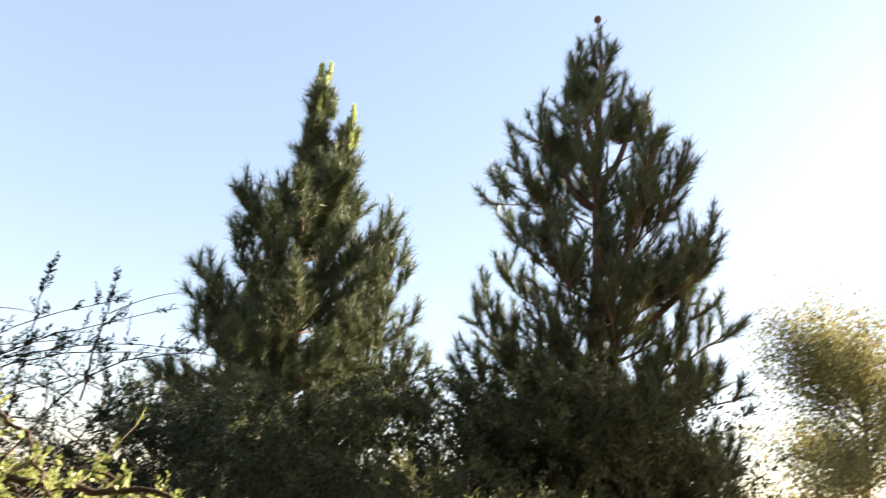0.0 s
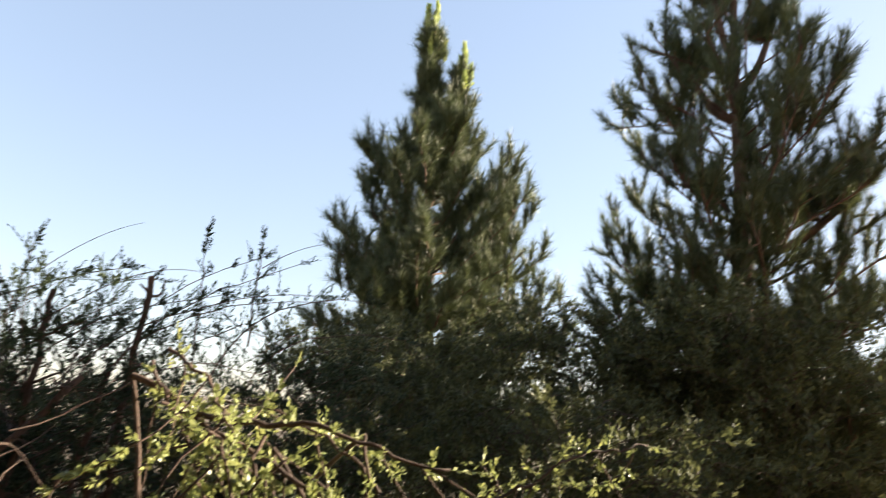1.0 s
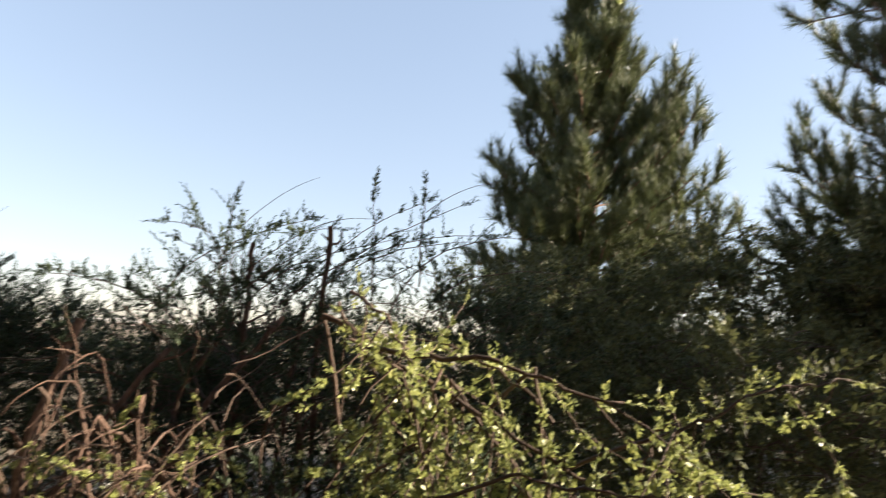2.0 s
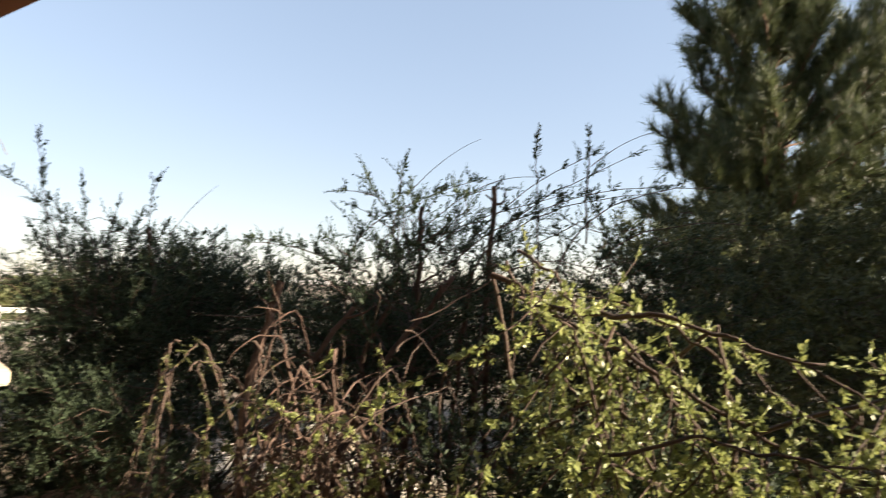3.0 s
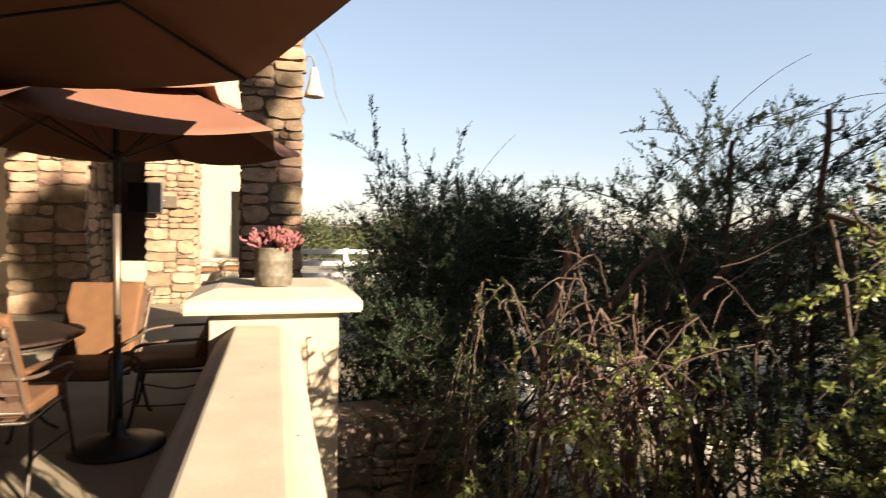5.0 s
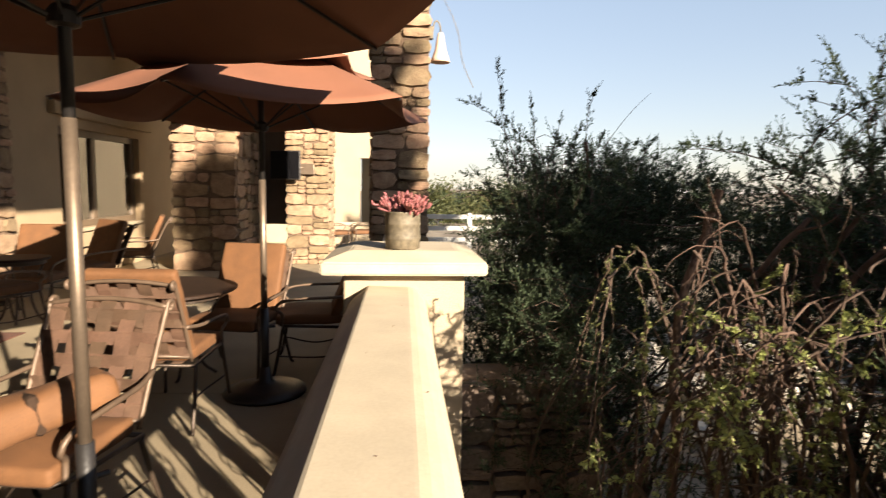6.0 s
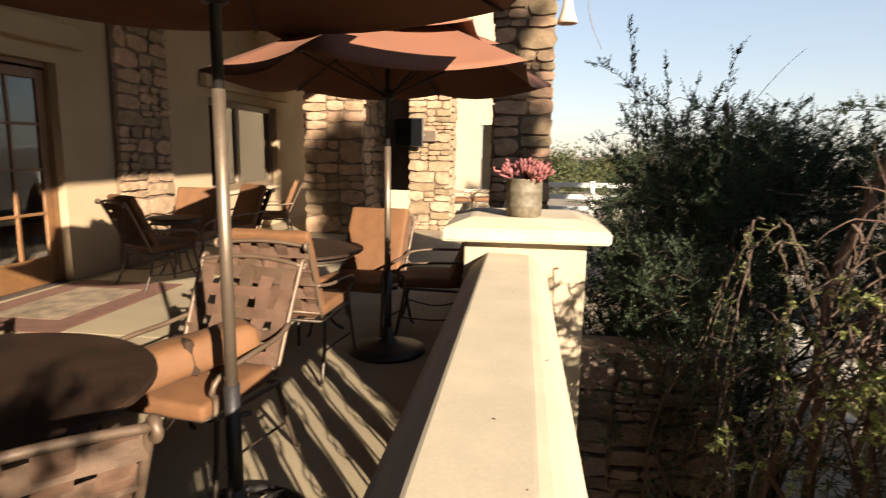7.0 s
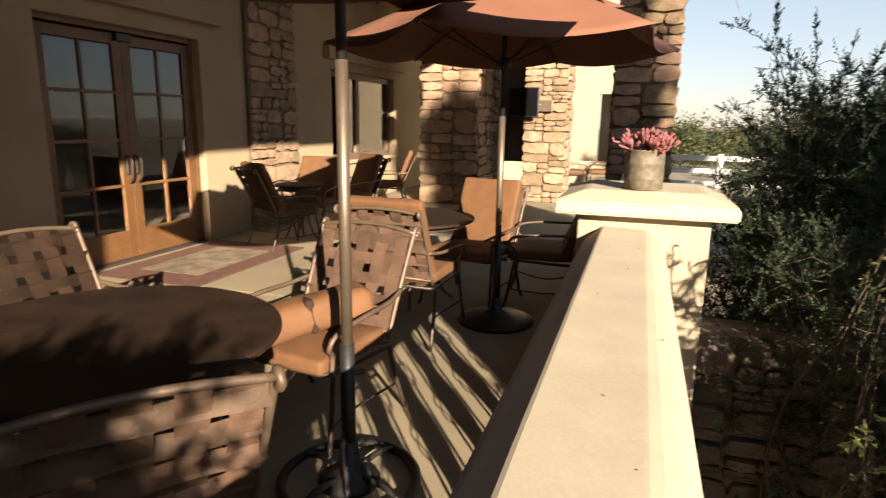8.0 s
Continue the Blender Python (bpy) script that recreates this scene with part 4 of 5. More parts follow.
    for s in bare:
        t = np.linspace(0, 1, 12)[:, None]
        s0, s1 = np.array(s[:3]), np.array(s[3:6])
        line = s0 * (1 - t) + s1 * t + np.array((0, 0, 1)) * 0.4 * np.linalg.norm((s1 - s0)[:2]) * t * (1 - t)
        sticks.append((line, 0.0026, 0.001))
    v, fine = sprigs(np.array(B), np.array(D), np.array(L), rng, leaf, per)
    s = thing(name, label, "shrub", "garden shrubs")
    tubes_mesh("woody_frame", sticks, TWIG, s, "reddish brown woody stems", 4)
    if leaf[0] < 0.025:
        tubes_mesh("sprig_frame", fine, LEAF, s, "thin green sprigs", 3)["kind"] = "stuff"
    quads_mesh("foliage", v, mat or LEAF, s, "small dark green leaves")["kind"] = "stuff"
    return s


SMALL, MID = (0.0235, 0.37), (0.046, 0.34)
shrub("shrub", "dense dark green shrub with upright sprigs beside the pillar", 1, 1.1, 4.1, 0.52, 0.95, 1.9, 14, 470, SMALL, 14, 0.06,
      shoots=[(0.88, 3.79, 1.8, 0.63, 3.8, 1.96), (0.65, 3.82, 1.95, 0.59, 3.78, 2.28), (0.65, 3.82, 1.93, 0.43, 3.84, 2.08), (1.14, 3.72, 1.7, 1.15, 3.68, 2.12),
              (0.56, 3.86, 1.6, 0.24, 3.89, 1.52), (0.54, 3.86, 1.5, 0.37, 3.88, 1.45), (0.87, 3.79, 1.75, 0.85, 3.77, 2.02), (0.93, 3.77, 1.75, 0.97, 3.75, 2.0), (1.0, 3.74, 1.7, 1.05, 3.74, 1.93),
              (1.2, 3.7, 1.7, 1.25, 3.68, 1.88), (0.8, 3.8, 1.7, 0.72, 3.8, 1.95), (0.7, 3.8, 1.6, 0.6, 3.85, 1.8), (1.4, 3.6, 1.65, 1.5, 3.6, 1.84)],
      bare=[(1.25, 3.68, 1.8, 1.5, 3.6, 2.13)])
shrub("shrub", "dense dark green shrub in the garden bed", 2, 1.62, 4.05, 0.58, 0.8, 1.86, 16, 420, SMALL, 15, 0.4)
shrub("shrub", "open twiggy shrub with pruned brown stems", 3, 2.05, 2.35, 0.65, 0.65, 2.02, 20, 220, SMALL, 14, 0.36,
      shoots=[(1.87, 2.32, 1.95, 1.68, 2.45, 2.0), (1.82, 2.36, 1.9, 2.16, 2.03, 2.06), (2.1, 2.1, 1.9, 2.48, 1.75, 2.05), (1.89, 2.3, 1.95, 1.9, 2.26, 2.14), (1.68, 2.49, 1.72, 1.36, 2.67, 1.77), (1.7, 2.45, 1.65, 1.3, 2.6, 1.7),
              (1.9, 2.3, 1.85, 1.75, 2.4, 1.95), (1.95, 2.25, 1.9, 2.2, 2.0, 2.0)],
      bare=[(1.9, 2.25, 2.0, 2.14, 1.99, 2.28), (2.1, 2.05, 2.0, 2.4, 1.8, 2.1)], airy=0.85)
shrub("shrub", "open twiggy shrub with arching shoots", 8, 2.72, 1.6, 0.65, 0.65, 2.03, 18, 240, SMALL, 14, 0.3,
      shoots=[(2.23, 1.98, 1.95, 2.48, 1.59, 2.2), (2.31, 1.89, 1.98, 2.56, 1.47, 2.18), (2.25, 1.9, 1.9, 2.67, 1.32, 2.03), (2.37, 1.81, 2.0, 2.33, 1.78, 2.25), (2.48, 1.6, 2.15, 2.46, 1.58, 2.3), (2.3, 1.85, 1.9, 2.65, 1.38, 1.98),
              (2.5, 1.5, 1.95, 2.75, 1.1, 2.0), (2.6, 1.4, 1.9, 2.8, 1.0, 1.92)],
      bare=[(2.5, 1.6, 2.15, 2.7, 1.3, 2.32)], airy=0.85)
shrub("shrub", "tall dark shrub with fine foliage", 4, 3.1, 3.3, 0.9, 0.9, 1.66, 14, 240, MID, 9, 0.58)
shrub("shrub", "wide dark green shrub before the pines", 5, 4.75, 1.9, 1.0, 1.15, 2.3, 18, 420, (0.05, 0.36), 7, 0.1, LEAF_OLIVE, reach=1.5)
shrub("shrub", "dark green shrub between the pines", 9, 5.4, 0.4, 1.0, 1.1, 2.6, 16, 420, (0.05, 0.36), 7, 0.1, LEAF_OLIVE, reach=1.5)
shrub("shrub", "tall feathery olive-green shrub before the pines", 6, 4.9, -0.8, 1.0, 1.0, 2.55, 18, 400, (0.05, 0.36), 7, 0.1, LEAF_OLIVE, reach=1.6)
shrub("shrub", "rounded feathery shrub at the end of the garden bed", 7, 5.5, -1.9, 0.8, 0.85, 1.75, 14, 300, (0.05, 0.36), 7, 0.1, LEAF_OLIVE, reach=1.5)
shrub("shrub", "dark olive shrub behind the sunlit branches", 10, 3.45, 0.2, 0.95, 0.85, 1.75, 14, 480, (0.036, 0.36), 10, 0.1, LEAF_OLIVE)
# added out of view, to throw broken shade on the near table
shrub("shrub", "unseen bushy shrub added by the iron railing to shade the table", 12, 1.12, -2.8, 0.55, 0.5, 2.6, 14, 430, (0.07, 0.4), 6, 0.1)
# another unseen blocker: keeps sun off the near chair's back
shrub("shrub", "unseen low shrub added at the iron railing to shade the near chair", 17, 0.7, -1.32, 0.4, 0.45, 1.68, 10, 560, (0.05, 0.45), 6, 0.2)
# row added out of direct view, so the door panes reflect dark foliage
for k, (hx, hy) in enumerate(((2.2, 10.2), (4.0, 10.6), (5.8, 10.3))):
    shrub("shrub", "hidden dark green shrub added to darken the door glass reflections", 30 + k, hx, hy, 0.95, 0.8, 1.4, 8, 170, (0.06, 0.36), 8, 0.1)
shrub("shrub", "drooping dark shrub before the stone retaining wall", 13, 0.84, 2.9, 0.32, 0.34, 1.25, 10, 120, SMALL, 12, 0.3)
shrub("shrub", "low shrub below the patio wall", 14, 1.85, 1.05, 0.55, 0.5, 1.2, 12, 300, SMALL, 15, 0.2)
shrub("shrub", "low dark shrub among the pruned stems", 16, 1.68, 1.95, 0.5, 0.45, 0.4, 10, 200, SMALL, 15, 0.2)
shrub("shrub", "dense dark shrub filling the garden bed", 18, 2.5, 1.3, 0.55, 0.55, 1.5, 12, 300, (0.03, 0.37), 11, 0.2, LEAF_OLIVE)
shrub("shrub", "dark drooping shrub close beside the pillar", 19, 0.7, 3.85, 0.27, 0.42, 1.2, 8, 170, SMALL, 14, 0.15)
shrub("shrub", "leafy dark shrub behind the pruned stems", 15, 2.35, 3.2, 0.5, 0.5, 1.62, 12, 200, SMALL, 14, 0.62)


def pruned_stems():
    """Thick cut-back stems that stand among the twigs."""
    rng = np.random.default_rng(77)
    s = thing("pruned_shrub", "cut-back shrub with thick bare reddish stems", "shrub", "garden shrubs")
    rows = [(1.26, 2.35, 1.55, 1.16, 2.45, 1.0, 0.034), (1.98, 2.23, 1.95, 2.0, 2.25, 1.35, 0.024), (2.22, 1.97, 2.06, 2.15, 2.05, 1.3, 0.026), (1.93, 1.95, 1.6, 1.5, 2.3, 1.1, 0.024),
            (1.5, 2.5, 1.22, 1.9, 2.45, 1.08, 0.028), (1.14, 3.72, 1.84, 1.21, 3.67, 1.0, 0.02), (2.1, 2.0, 1.62, 2.0, 2.15, 1.2, 0.022), (1.9, 2.3, 1.55, 1.6, 2.5, 1.0, 0.024), (2.05, 1.95, 1.3, 2.2, 2.1, 0.6, 0.03), (1.55, 2.15, 1.45, 1.2, 2.3, 1.0, 0.022)]
    for x0, y0, z0, x1, y1, z1, r in rows:
        top, low = np.array((x0, y0, z0)), np.array((x1, y1, z1))
        d = unit(low - top)
        foot = low + d * 0.4
        foot += np.array((rng.normal() * 0.3, rng.normal() * 0.3, 0))
        foot[2] = -0.97
        t = np.linspace(0, 1, 26)[:, None]
        bend = low + d * 0.2
        line = top * (1 - t) ** 2 + 2 * bend * t * (1 - t) + foot * t * t
        line += np.cumsum(rng.normal(size=line.shape) * 0.009, axis=0) + np.sin(t * rng.uniform(5, 9) + rng.uniform(0, 6)) * rng.normal(size=3) * np.array((0.035, 0.035, 0.0)) * np.minimum(1, 4 * t)
        knots = [(line, r * 0.5, r * 0.7)]
        for q in range(3):
            i = rng.integers(1, 9)
            knots.append((wander(line[i], rng.normal(size=3) + np.array((0, 0, 0.5)), rng.uniform(0.05, 0.22), 6, rng, 0.3, 0.6), r * 0.3, r * 0.12))
        tubes_mesh("stem", knots, STEM, s, "", 9)
    for k in range(18):
        a0, a1 = radians(rng.uniform(27, 42)), radians(rng.uniform(24, 37))
        d0, d1 = rng.uniform(2.1, 2.8), rng.uniform(1.95, 2.4)
        p0 = np.array((math.sin(a0) * d0, math.cos(a0) * d0, rng.uniform(-0.1, 0.7)))
        p1 = np.array((math.sin(a1) * d1, math.cos(a1) * d1, rng.uniform(0.5, 1.15)))
        mid = p0 * 0.55 + p1 * 0.45
        mid[2] = rng.uniform(1.1, 2.2)
        t = np.linspace(0, 1, 22)[:, None]
        line = p0 * (1 - t) ** 2 + 2 * mid * t * (1 - t) + p1 * t * t + np.cumsum(rng.normal(size=(22, 3)) * 0.007, axis=0)
        tubes_mesh("branch", [(line, rng.uniform(0.006, 0.011), 0.0025)] + [(wander(line[i], rng.normal(size=3) + np.array((0, 0, -0.3)), rng.uniform(0.12, 0.4), 7, rng, -0.5, 0.6), 0.003, 0.001) for i in rng.integers(6, 21, 4)], STEM, s, "", 6)
    lines = []
    for k in range(140):
        a = radians(rng.uniform(27, 62))
        d = rng.uniform(2.0, 3.2)
        p = np.array((math.sin(a) * d, math.cos(a) * d, rng.uniform(-0.5, 1.45)))
        lines.append((wander(p, (rng.normal(), rng.normal(), rng.uniform(-1.0, 0.7)), rng.uniform(0.3, 1.0), 14, rng, rng.uniform(-1.8, 0.3), 0.6), rng.uniform(0.002, 0.0062), 0.0012))
    tubes_mesh("twig_tangle", lines, TWIG, s, "tangled thin bare twigs", 5)["kind"] = "stuff"


pruned_stems()


def near_bush():
    """Arching sunlit branches with fresh leaves and a few red blooms, close to the wall."""
    rng = np.random.default_rng(11)
    s = thing("shrub", "arching sunlit bottlebrush shrub with fresh yellow-green leaves", "shrub", "garden shrubs")
    sticks, blooms = [], []
    B, D, L = [], [], []
    t = np.linspace(0, 1, 26)[:, None]
    def along(line, step, up, short, long, first=0.1):
        n = int(np.linalg.norm(np.diff(line, axis=0), axis=1).sum() / step)
        for f in (first + (1 - first) * rng.random(n)) * (len(line) - 1):
            i = min(len(line) - 2, int(f))
            B.append(line[i] + (line[i + 1] - line[i]) * (f - i))
            D.append(unit(line[i + 1] - line[i]) * 0.5 + rng.normal(size=3) * 0.55 + np.array((0, 0, up)))
            L.append(rng.uniform(short, long))
        B.append(line[-1])
        D.append(line[-1] - line[-2])
        L.append(long)
    for k in range(38):
        def place(deg, d, depth):
            """A point in the bush, whose top falls away along the bed."""
            a = radians(deg)
            return np.array((math.sin(a) * d, math.cos(a) * d, 1.65 - 0.0095 * (deg - 55) - depth))
        start = place(rng.uniform(53, 77), rng.uniform(1.5, 1.85), 0.04 + 1.1 * rng.random())
        end = place(54 + 33 * rng.random(), rng.uniform(1.25, 1.9), 0.04 + 0.9 * rng.random())
        if k < 2:
            start = place(49 + 4 * k, 1.85 - 0.1 * k, 0.1 + 0.06 * k)
            end = place(78 - k, 1.5, 0.25 - 0.23 * k)
        elif k < 5:
            start = place(rng.uniform(49, 54), rng.uniform(1.6, 1.85), rng.uniform(0.02, 0.2))
            end = place(rng.uniform(57, 70), rng.uniform(1.4, 1.7), rng.uniform(0.1, 0.5))
        elif k == 30:
            start, end = place(79, 1.9, 0.12), place(92, 2.15, -0.2)
        elif k > 30:
            start, end = place(rng.uniform(74, 86), rng.uniform(1.9, 2.3), 0.1 + 0.7 * rng.random()), place(rng.uniform(80, 95), rng.uniform(1.9, 2.3), 0.6 * rng.random() - 0.02)
        mid = (start + end) / 2 + np.array((0, 0, rng.uniform(0.0, 0.12)))
        line = start * (1 - t) ** 2 + 2 * mid * t * (1 - t) + end * t * t
        line += np.cumsum(rng.normal(size=line.shape) * 0.006, axis=0)
        sticks.append((line, 0.0095 if k < 2 else 0.0055, 0.0035 if k < 2 else 0.0026))
        if k % 5 == 0:
            foot = np.array((1.75 + rng.normal() * 0.15, 1.45 + rng.normal() * 0.15, -0.97))
            m2 = (foot + line[0]) / 2 + np.array((0.7, 0.5 + rng.normal() * 0.2, 0.7))
            sticks.append((foot * (1 - t) ** 2 + 2 * m2 * t * (1 - t) + line[0] * t * t + np.cumsum(rng.normal(size=line.shape) * 0.006, axis=0) * np.sin(math.pi * t), 0.014, 0.006))
        along(line, 0.05, 0.6, 0.03, 0.085, 0.02)
        for _ in range(4):
            q = rng.integers(4, 26)
            hang = wander(line[q], rng.normal(size=3) * 0.4 + np.array((0, 0, -1.0)), rng.uniform(0.25, 0.7), 8, rng, -0.1, 0.45)
            sticks.append((hang, 0.003, 0.0012))
            along(hang, 0.034, -0.1, 0.02, 0.05, 0.0)
            if len(blooms) < 2 and rng.random() < 0.04:
                way = unit(rng.normal(size=(160, 3)))
                blooms.append(blades(hang[2] + way * 0.004 + rng.normal(size=(160, 3)) * 0.008, way, np.full(160, 0.012), np.full(160, 0.0014), rng))
    # single strands that hang further along the bed
    for k in range(14):
        near = k < 6
        a = radians(rng.uniform(46, 59) if near else rng.uniform(22, 44))
        d = rng.uniform(1.5, 1.9) if near else rng.uniform(1.95, 2.4)
        p = np.array((math.sin(a) * d, math.cos(a) * d, rng.uniform(0.7, 1.5) if near else rng.uniform(0.85, 1.35)))
        line = wander(p, (rng.normal() * 0.35, rng.normal() * 0.35, -1), rng.uniform(0.35, 0.8), 12, rng, -0.2, 0.5)
        sticks.append((line, 0.0035, 0.0012))
        along(line, 0.022, -0.2, 0.02, 0.045, 0.0)
    # drapes of leafy strands close beside the wall
    for k in range(9):
        a, d = radians(rng.uniform(23, 33)), rng.uniform(1.8, 2.15)
        p = np.array((math.sin(a) * d, math.cos(a) * d, rng.uniform(0.95, 1.35)))
        line = wander(p, (rng.normal() * 0.5, rng.normal() * 0.5, -0.6), rng.uniform(0.35, 0.8), 12, rng, -0.7, 0.5)
        sticks.append((line, 0.0035, 0.0012))
        along(line, 0.03, -0.2, 0.02, 0.045, 0.0)
    v, fine = sprigs(np.array(B), np.array(D), np.array(L), rng, (0.0205, 0.5), 10)
    tubes_mesh("woody_frame", sticks, TWIG, s, "reddish brown arching stems", 6)
    tubes_mesh("sprig_frame", fine, LEAF_YOUNG, s, "thin green sprigs", 3)["kind"] = "stuff"
    quads_mesh("foliage", v, LEAF_YOUNG, s, "fresh yellow-green leaves")["kind"] = "stuff"
    for b in blooms:
        quads_mesh("bloom", b, FLOWER, s, "red brush flower")


near_bush()


def weeping_shrub():
    """Long thin strands that arch over and hang before the darker shrubs."""
    rng = np.random.default_rng(52)
    s = thing("shrub", "weeping shrub of long thin arching strands with small leaves", "shrub", "garden shrubs")
    sticks, B, D, L = [], [], [], []
    t = np.linspace(0, 1, 16)[:, None]
    root = np.array((1.75, 2.35, -0.97))
    for k in range(78):
        a0, d0 = radians(rng.uniform(19, 43)), rng.uniform(2.0, 2.6)
        a1, d1 = max(radians(17), a0 - radians(rng.uniform(-8, 14))), d0 + rng.normal() * 0.15
        z0 = rng.uniform(0.2, 1.4)
        p0 = np.array((math.sin(a0) * d0, math.cos(a0) * d0, z0))
        p1 = np.array((math.sin(a1) * d1, math.cos(a1) * d1, z0 - rng.uniform(0.3, 1.0)))
        mid = p0 * 0.35 + p1 * 0.65
        mid[2] = z0 + rng.uniform(-0.2, 0.2)
        line = p0 * (1 - t) ** 2 + 2 * mid * t * (1 - t) + p1 * t * t + np.cumsum(rng.normal(size=(16, 3)) * 0.008, axis=0)
        sticks.append((line, 0.0045, 0.0013))
        if k % 8 == 0:
            sticks.append((root * (1 - t) + p0 * t + np.array((0, 0, 0.25)) * t * (1 - t), 0.012, 0.0045))
        for f in rng.uniform(1, 15, rng.integers(2, 19)):
            i = min(14, int(f))
            B.append(line[i] + (line[i + 1] - line[i]) * (f - i))
            D.append(unit(line[i + 1] - line[i]) * 0.8 + rng.normal(size=3) * 0.5)
            L.append(rng.uniform(0.02, 0.06))
    v, fine = sprigs(np.array(B), np.array(D), np.array(L), rng, (0.016, 0.36), 7)
    tubes_mesh("strand_frame", sticks, TWIG, s, "thin brown arching strands", 5)["kind"] = "stuff"
    tubes_mesh("sprig_frame", fine, LEAF_WEEP, s, "thin green sprigs", 3)["kind"] = "stuff"
    quads_mesh("foliage", v, LEAF_WEEP, s, "small olive leaves")["kind"] = "stuff"


weeping_shrub()


def rocks():
    rng = random.Random(9)
    for k in range(26):
        x, y = rng.uniform(2.8, 5.4), rng.uniform(5.2, 8.0)
        r = rng.uniform(0.1, 0.3)
        bm = bmesh.new()
        bmesh.ops.create_icosphere(bm, subdivisions=2, radius=r)
        for v in bm.verts:
            v.co *= 1 + 0.5 * noise.noise(v.co * (2.2 / r * 0.4) + Vector((k * 3.1, 0, 0)))
            v.co.z *= 0.6
        ob = tagged(part("rock", bm, ROCK), "pale rounded garden rock on dry soil", "rock", "garden rocks")
        ob.matrix_world = pose(x, y, ground_height(x, y) + r * 0.25, 0, 0, rng.uniform(0, 360))


rocks()


def pine(name, label, seed, x, y, height, outline, leaders=(), gap=0.6, candles=False, clear=0.9, skew=0.0, needle=1.0, airy=False):
    """A young pine: trunk, whorls of upswept limbs, shoots clothed in long needles."""
    rng = np.random.default_rng(seed)
    z0 = ground_height(x, y) - 0.05
    root = thing(name, label, "pine tree", "pines")
    trunk = wander((x, y, z0), (0, 0, 1), height * 0.97, 22, rng, 0.15, 0.08)
    stems = [(trunk, outline, clear)]
    for f0, dx, dy, rise in leaders:
        p = trunk[int(f0 * 22)]
        t = np.linspace(0, 1, 12)[:, None]
        stems.append((p + np.concatenate([dx * np.sqrt(t), dy * np.sqrt(t), rise * t], axis=1), [(0, 0.35), (0.5, 0.22), (1, 0.08)], 0.55 if airy else 0.2))
    tubes_mesh("trunk", [(s[0], 0.13 if i == 0 else 0.04, 0.018) for i, s in enumerate(stems)], BARK, root, "rough brown trunk", 10)
    limbs, tufts = [], []
    for stem, prof, zz in stems:
        n = len(stem) - 1
        total = np.linalg.norm(np.diff(stem, axis=0), axis=1).sum()
        while zz < total * 0.985:
            f = zz / total
            reach = float(np.interp(f, [o[0] for o in prof], [o[1] for o in prof]))
            i = min(n - 1, int(f * n))
            p0 = stem[i] + (stem[i + 1] - stem[i]) * (f * n - i)
            off = rng.uniform(0, math.tau)
            count = rng.integers(4, 7)
            for k in range(count):
                a = off + k * math.tau / count + rng.normal() * 0.3
                ln = reach * rng.uniform(0.7, 1.25) * (1 - skew * math.sin(a))
                line = wander(p0, (math.cos(a), math.sin(a), rng.uniform(-0.1, 0.3) + 0.45 * f), ln, 10, rng, 0.55, 0.3)
                limbs.append((line, 0.010 + 0.018 * (1 - f), 0.006))
                tufts.append((line[-1], line[-1] - line[-2]))
                for q in range(2 if f < 0.6 else 4, 10):
                    for _ in range(2 if ln > 0.8 else 1):
                        if rng.random() < gap * (0.3 if airy and f > 0.72 else 1):
                            way = unit(line[q] - line[q - 1]) * 0.5 + rng.normal(size=3) * 0.45 + np.array((0, 0, 0.65))
                            tw = wander(line[q], way, rng.uniform(0.2, 0.5) * min(1.0, 0.35 + reach * 0.6), 5, rng, 0.7, 0.2)
                            limbs.append((tw, 0.007, 0.004))
                            tufts.append((tw[-1], tw[-1] - tw[-2]))
                            if ln > 0.5:
                                tufts.append((tw[3], tw[3] - tw[2]))
            zz += rng.uniform(0.2, 0.36) * (0.65 if f < 0.45 else 1.45 if airy and f > 0.72 else 1)
        for k in range(4):
            tufts.append((stem[-1] + np.array((rng.normal() * 0.05, rng.normal() * 0.05, 0.08 * k)), np.array((0, 0, 1.0)) + rng.normal(size=3) * 0.12))
    if airy:
        tip = wander(trunk[-1], (0, 0.12, 1), 0.42, 6, rng, 0, 0.1)
        limbs.append((tip, 0.012, 0.007))
        for k in range(4):
            limbs.append((wander(tip[2 + k % 3], rng.normal(size=3) * 0.5 + np.array((0, 0, 0.7)), 0.16, 4, rng, 0.4, 0.2), 0.006, 0.003))
        part("cone", lathe(bmesh.new(), [(0.004, -0.05), (0.034, -0.03), (0.042, 0.0), (0.034, 0.03), (0.004, 0.055)], tuple(tip[-1]), 10), BARK, root, "brown pine cone", smooth=True)
    tubes_mesh("limb_frame", limbs, BARK, root, "upswept brown limbs", 4)
    n = int(64 / needle ** 0.7)
    P = np.repeat(np.array([t[0] for t in tufts]), n, axis=0)
    D = np.repeat(unit(np.array([t[1] for t in tufts])), n, axis=0)
    m = len(P)
    way = unit(D * rng.uniform(0.5, 1.5, (m, 1)) + unit(rng.normal(size=(m, 3))) * 0.75 + np.array((0, 0, 0.1)))
    base = P - D * (rng.random((m, 1)) * 0.3 * needle - 0.04)
    quads_mesh("crown", needles(base, way, rng.uniform(0.13, 0.26, m) * needle, np.full(m, 0.0115 * needle), rng), NEEDLE, root, "long grey-green needles")
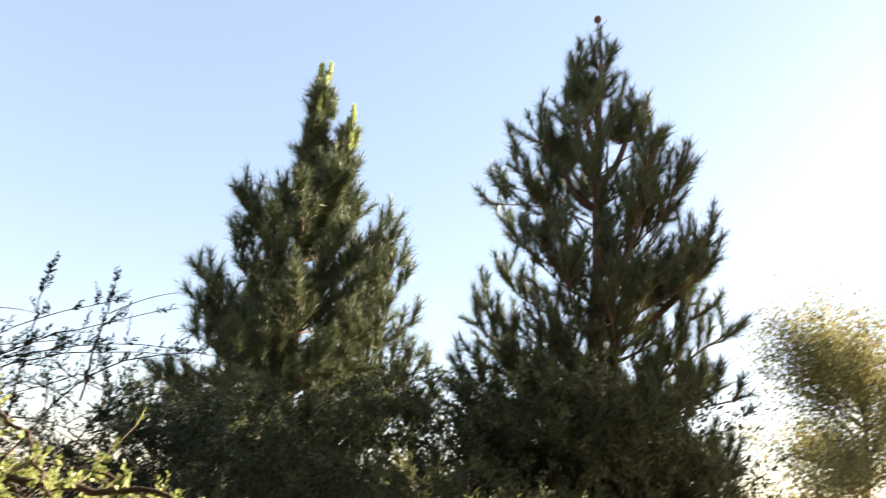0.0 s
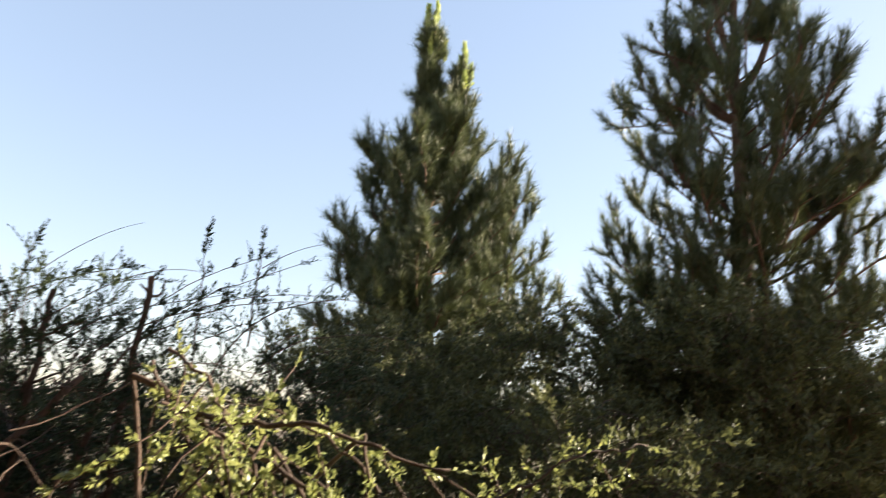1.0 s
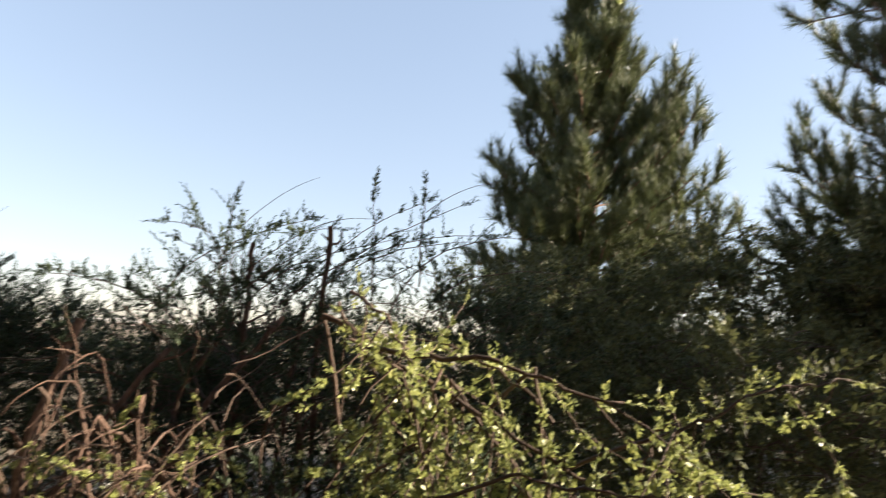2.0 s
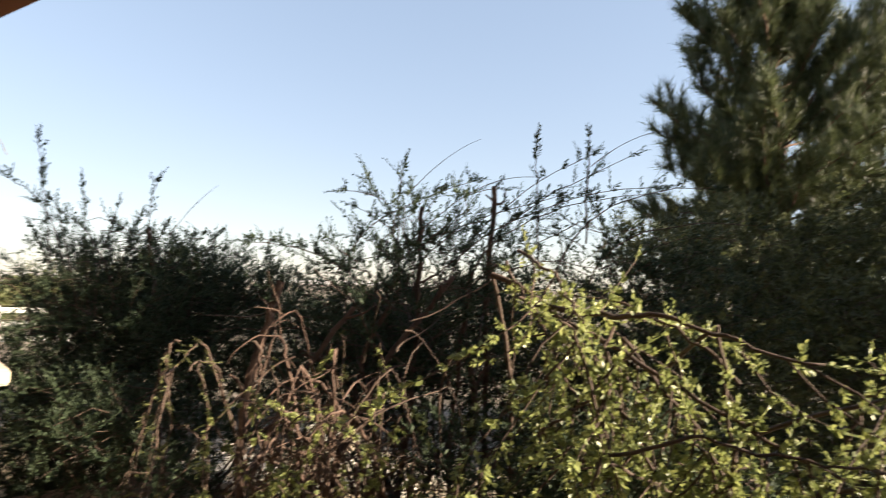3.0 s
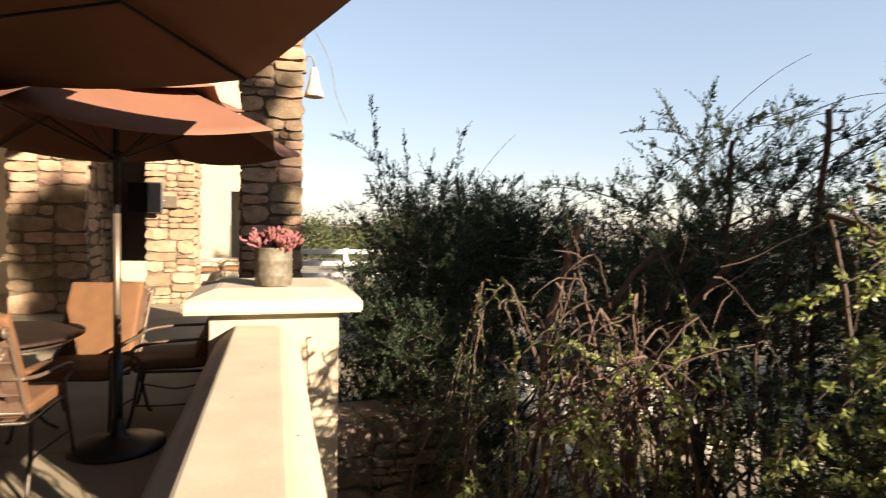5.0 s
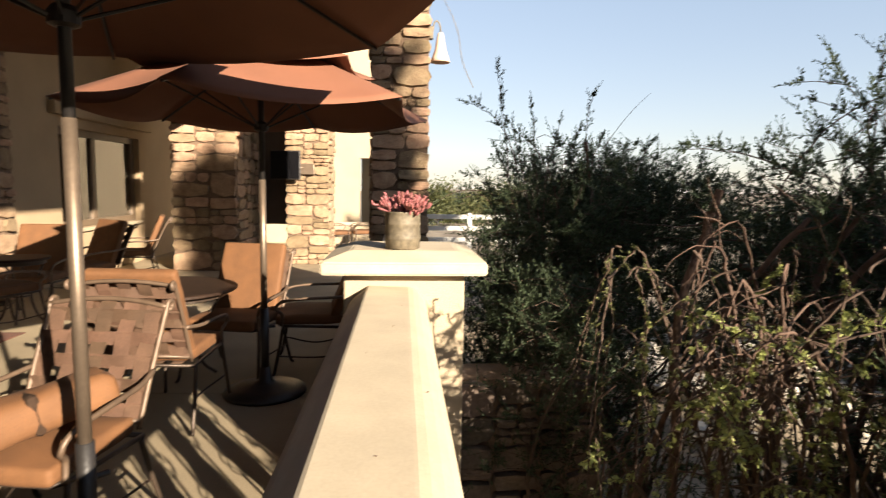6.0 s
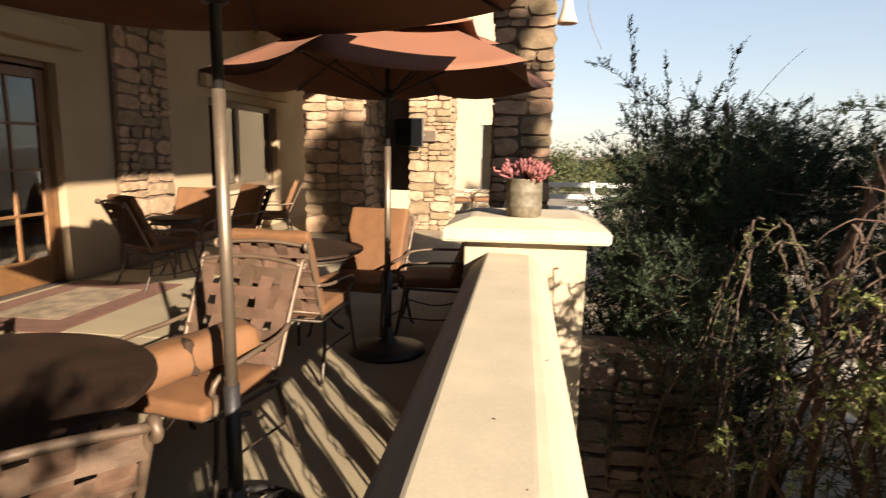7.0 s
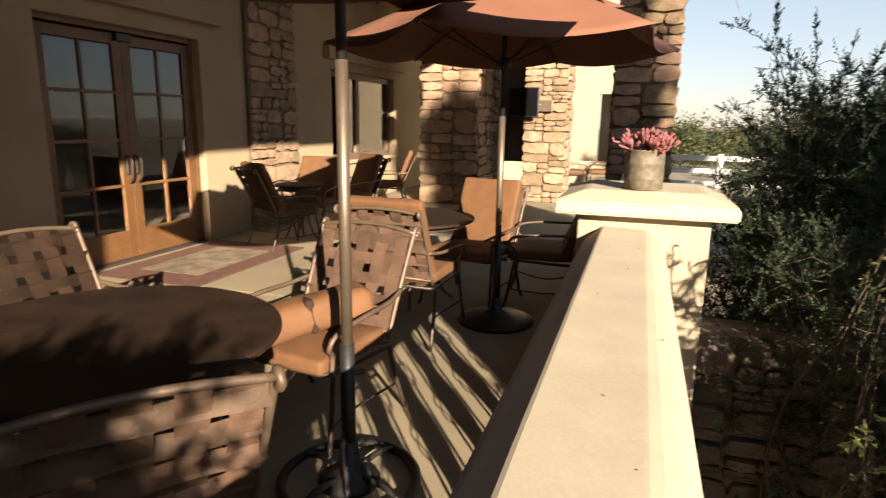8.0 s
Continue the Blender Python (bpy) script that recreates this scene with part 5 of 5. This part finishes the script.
    if candles:
        lobes = []
        for stem, count, fall in ((stems[0][0], 11, 0.95), (stems[1][0], 7, 0.8)):
            top = stem[-1]
            for k in range(count):
                a, d = rng.uniform(0, math.tau), rng.uniform(0.06, 0.27) * (0.4 + k / count)
                lobes.append((top + np.array((math.cos(a) * d, math.sin(a) * d, 0.1 - fall * k / count)), rng.uniform(0.3, 0.5)))
        n = 260
        base, way = [], []
        for p, ln in lobes:
            f = rng.random((n, 1))
            out = unit(rng.normal(size=(n, 3)) * np.array((1, 1, 0.15)))
            base.append(p + np.array((0, 0, 1)) * f * ln)
            way.append(unit(out * (0.9 - 0.5 * f) + np.array((0, 0, 1.0))))
        base, way = np.concatenate(base), np.concatenate(way)
        quads_mesh("candle", blades(base, way, rng.uniform(0.08, 0.13, len(base)), np.full(len(base), 0.012), rng), CANDLE, root, "fresh bright green candles")["kind"] = "stuff"
    return root


pine("pine_tree", "young long-needled pine with a double leader", 31, 9.55, 2.75, 9.4, [(0, 1.9), (0.36, 2.1), (0.52, 1.95), (0.62, 1.6), (0.69, 1.15), (0.745, 0.5), (0.79, 0.26), (1, 0.17)],
     leaders=[(0.68, 0.0, -0.5, 2.55), (0.45, 0.1, -1.3, 2.4)], gap=0.95, candles=True, clear=1.2, skew=0.1)
pine("pine_tree", "taller long-needled pine with open crown", 35, 5.75, -1.09, 7.5, [(0, 0.9), (0.43, 1.25), (0.59, 1.3), (0.70, 1.15), (0.78, 0.9), (0.84, 0.6), (0.9, 0.3), (1, 0.09)],
     leaders=[(0.79, 0.0, -0.42, 0.9), (0.755, 0.06, 0.47, 0.9), (0.565, 0.12, -1.15, 0.95), (0.83, 0.0, 0.2, 1.25)], gap=0.92, clear=1.7, needle=0.62, airy=True)
# last pine is added out of view, its crown shaped for the pier's shadow
pine("pine_tree", "unseen high-crowned pine added to shade the far patio", 37, 12.38, -10.8, 12.5, [(0, 1.4), (0.74, 1.35), (0.79, 0.8), (0.92, 0.75), (1, 0.4)], gap=0.95, clear=8.3, needle=1.25)


def broadleaf(name, label, seed, x, y, height, radius, count=9000, leaf=0.16, group="far trees", mat=None, first=3):
    rng = np.random.default_rng(seed)
    z0 = ground_height(x, y) - 0.05
    root = thing(name, label, "tree", group)
    trunk = wander((x, y, z0), (0, 0, 1), height * 0.55, 10, rng, 0.1, 0.2)
    limbs, ends = [(trunk, height * 0.016, height * 0.008)], []
    for k in range(44):
        i = rng.integers(first, 11)
        a = rng.uniform(0, math.tau)
        line = wander(trunk[i], (math.cos(a), math.sin(a), rng.uniform(-0.35, 1.2) if i < 10 else rng.uniform(0.3, 2.0)), radius * rng.uniform(0.6, 1.1), 8, rng, 0.3, 0.4)
        limbs.append((line, height * 0.005, 0.008))
        ends += [line[-1], line[-3], line[4]]
    tubes_mesh("trunk", limbs, BARK, root, "brown trunk and limbs", 6)
    ends = np.array(ends)
    c = ends[rng.integers(0, len(ends), count)] + rng.normal(size=(count, 3)) * radius * rng.uniform(0.08, 0.17, (count, 1))
    way = unit(rng.normal(size=(count, 3)))
    quads_mesh("crown", blades(c, way, rng.uniform(0.6, 1.2, count) * leaf, rng.uniform(0.5, 0.9, count) * leaf * 0.6, rng), mat or FAR_LEAF, root, "loose yellow-green leaves")
    return root


broadleaf("tree", "leafy yellow-green tree against the low sun", 41, 22.5, -13.0, 9.2, 3.7, 42000, 0.15)
# added just outside the view, to keep sun off the bed
broadleaf("tree", "unseen narrow tree added to shade the garden bed", 47, 9.62, -7.24, 11.2, 0.74, 13000, 0.1, first=7)
broadleaf("tree", "rounded dark green tree behind the garden", 42, 14.4, -5.6, 3.0, 1.6, 9000, 0.09)
broadleaf("tree", "rounded green tree far beyond the fence", 43, 2.2, 38.0, 2.3, 1.9, 6000, 0.2, mat=LEAF_OLIVE)
broadleaf("tree", "rounded olive tree far beyond the fence", 44, 4.6, 40.0, 2.0, 1.9, 5000, 0.2, mat=LEAF_OLIVE)
broadleaf("tree", "low green tree far beyond the fence", 45, 7.4, 42.0, 2.2, 2.2, 5000, 0.2, mat=LEAF_OLIVE)
broadleaf("tree", "spreading green tree far beyond the fence", 46, 11.5, 42.0, 2.4, 2.4, 5000, 0.2, mat=LEAF_OLIVE)


def rail_fence():
    f = thing("fence", "white three-rail fence at the edge of the grounds", "fence")
    for k in range(3):
        part("post", boxed(0.4 + k * 1.3, 0.52 + k * 1.3, 15.44, 15.56, -0.97, 0.86, 0.01), WHITE, f)
    for z in (0.1, 0.4, 0.7):
        part("rail", boxed(0.4, 3.12, 15.48, 15.52, z, z + 0.12, 0.006), WHITE, f)


rail_fence()


def car(x, y, rz, paint, label):
    c = thing("car", label, "car", "parked cars", at=pose(x, y, ground_height(x, y) + 0.02, 0, 0, rz))
    def shell(secs):
        return prism(bmesh.new(), secs)
    L, W = 4.4, 0.88
    prof = [(-2.2, 0.35), (-2.18, 0.75), (-1.9, 0.92), (-1.2, 0.98), (1.0, 0.98), (1.9, 0.86), (2.18, 0.7), (2.2, 0.35)]
    bm = shell([[(px, w, pz) for px, pz in prof] for w in (-W, W)])
    bmesh.ops.bevel(bm, geom=list(bm.edges), offset=0.06, segments=2, affect="EDGES")
    part("body", bm, paint, c, smooth=True)
    roof = [(-1.75, 0.96), (-1.2, 1.42), (0.2, 1.48), (1.1, 0.97)]
    bm = shell([[(px, w, pz) for px, pz in roof] for w in (-0.72, 0.72)])
    part("windows", bm, CAR_GLASS, c, "dark car windows")
    part("roof", boxed(-1.2, 0.25, -0.7, 0.7, 1.45, 1.51, 0.02), paint, c)
    for sx in (-1.35, 1.4):
        for sy in (-0.8, 0.8):
            w = part("wheel", tube(bmesh.new(), [(sx, sy - 0.1, 0.32), (sx, sy + 0.1, 0.32)], 0.32, 20), BLACK_METAL, c, "black tyre")
            part("rim", tube(bmesh.new(), [(sx, sy - 0.11, 0.32), (sx, sy + 0.11, 0.32)], 0.19, 14), STEEL, w)


car(20.3, -10.8, 70, CAR_PAINT, "silver parked car beyond the shrubs")
car(20.0, -12.5, 70, material("white_car_paint", (0.7, 0.7, 0.7), 0.25, 0.02, 3, 0, 60), "white parked car beyond the shrubs")
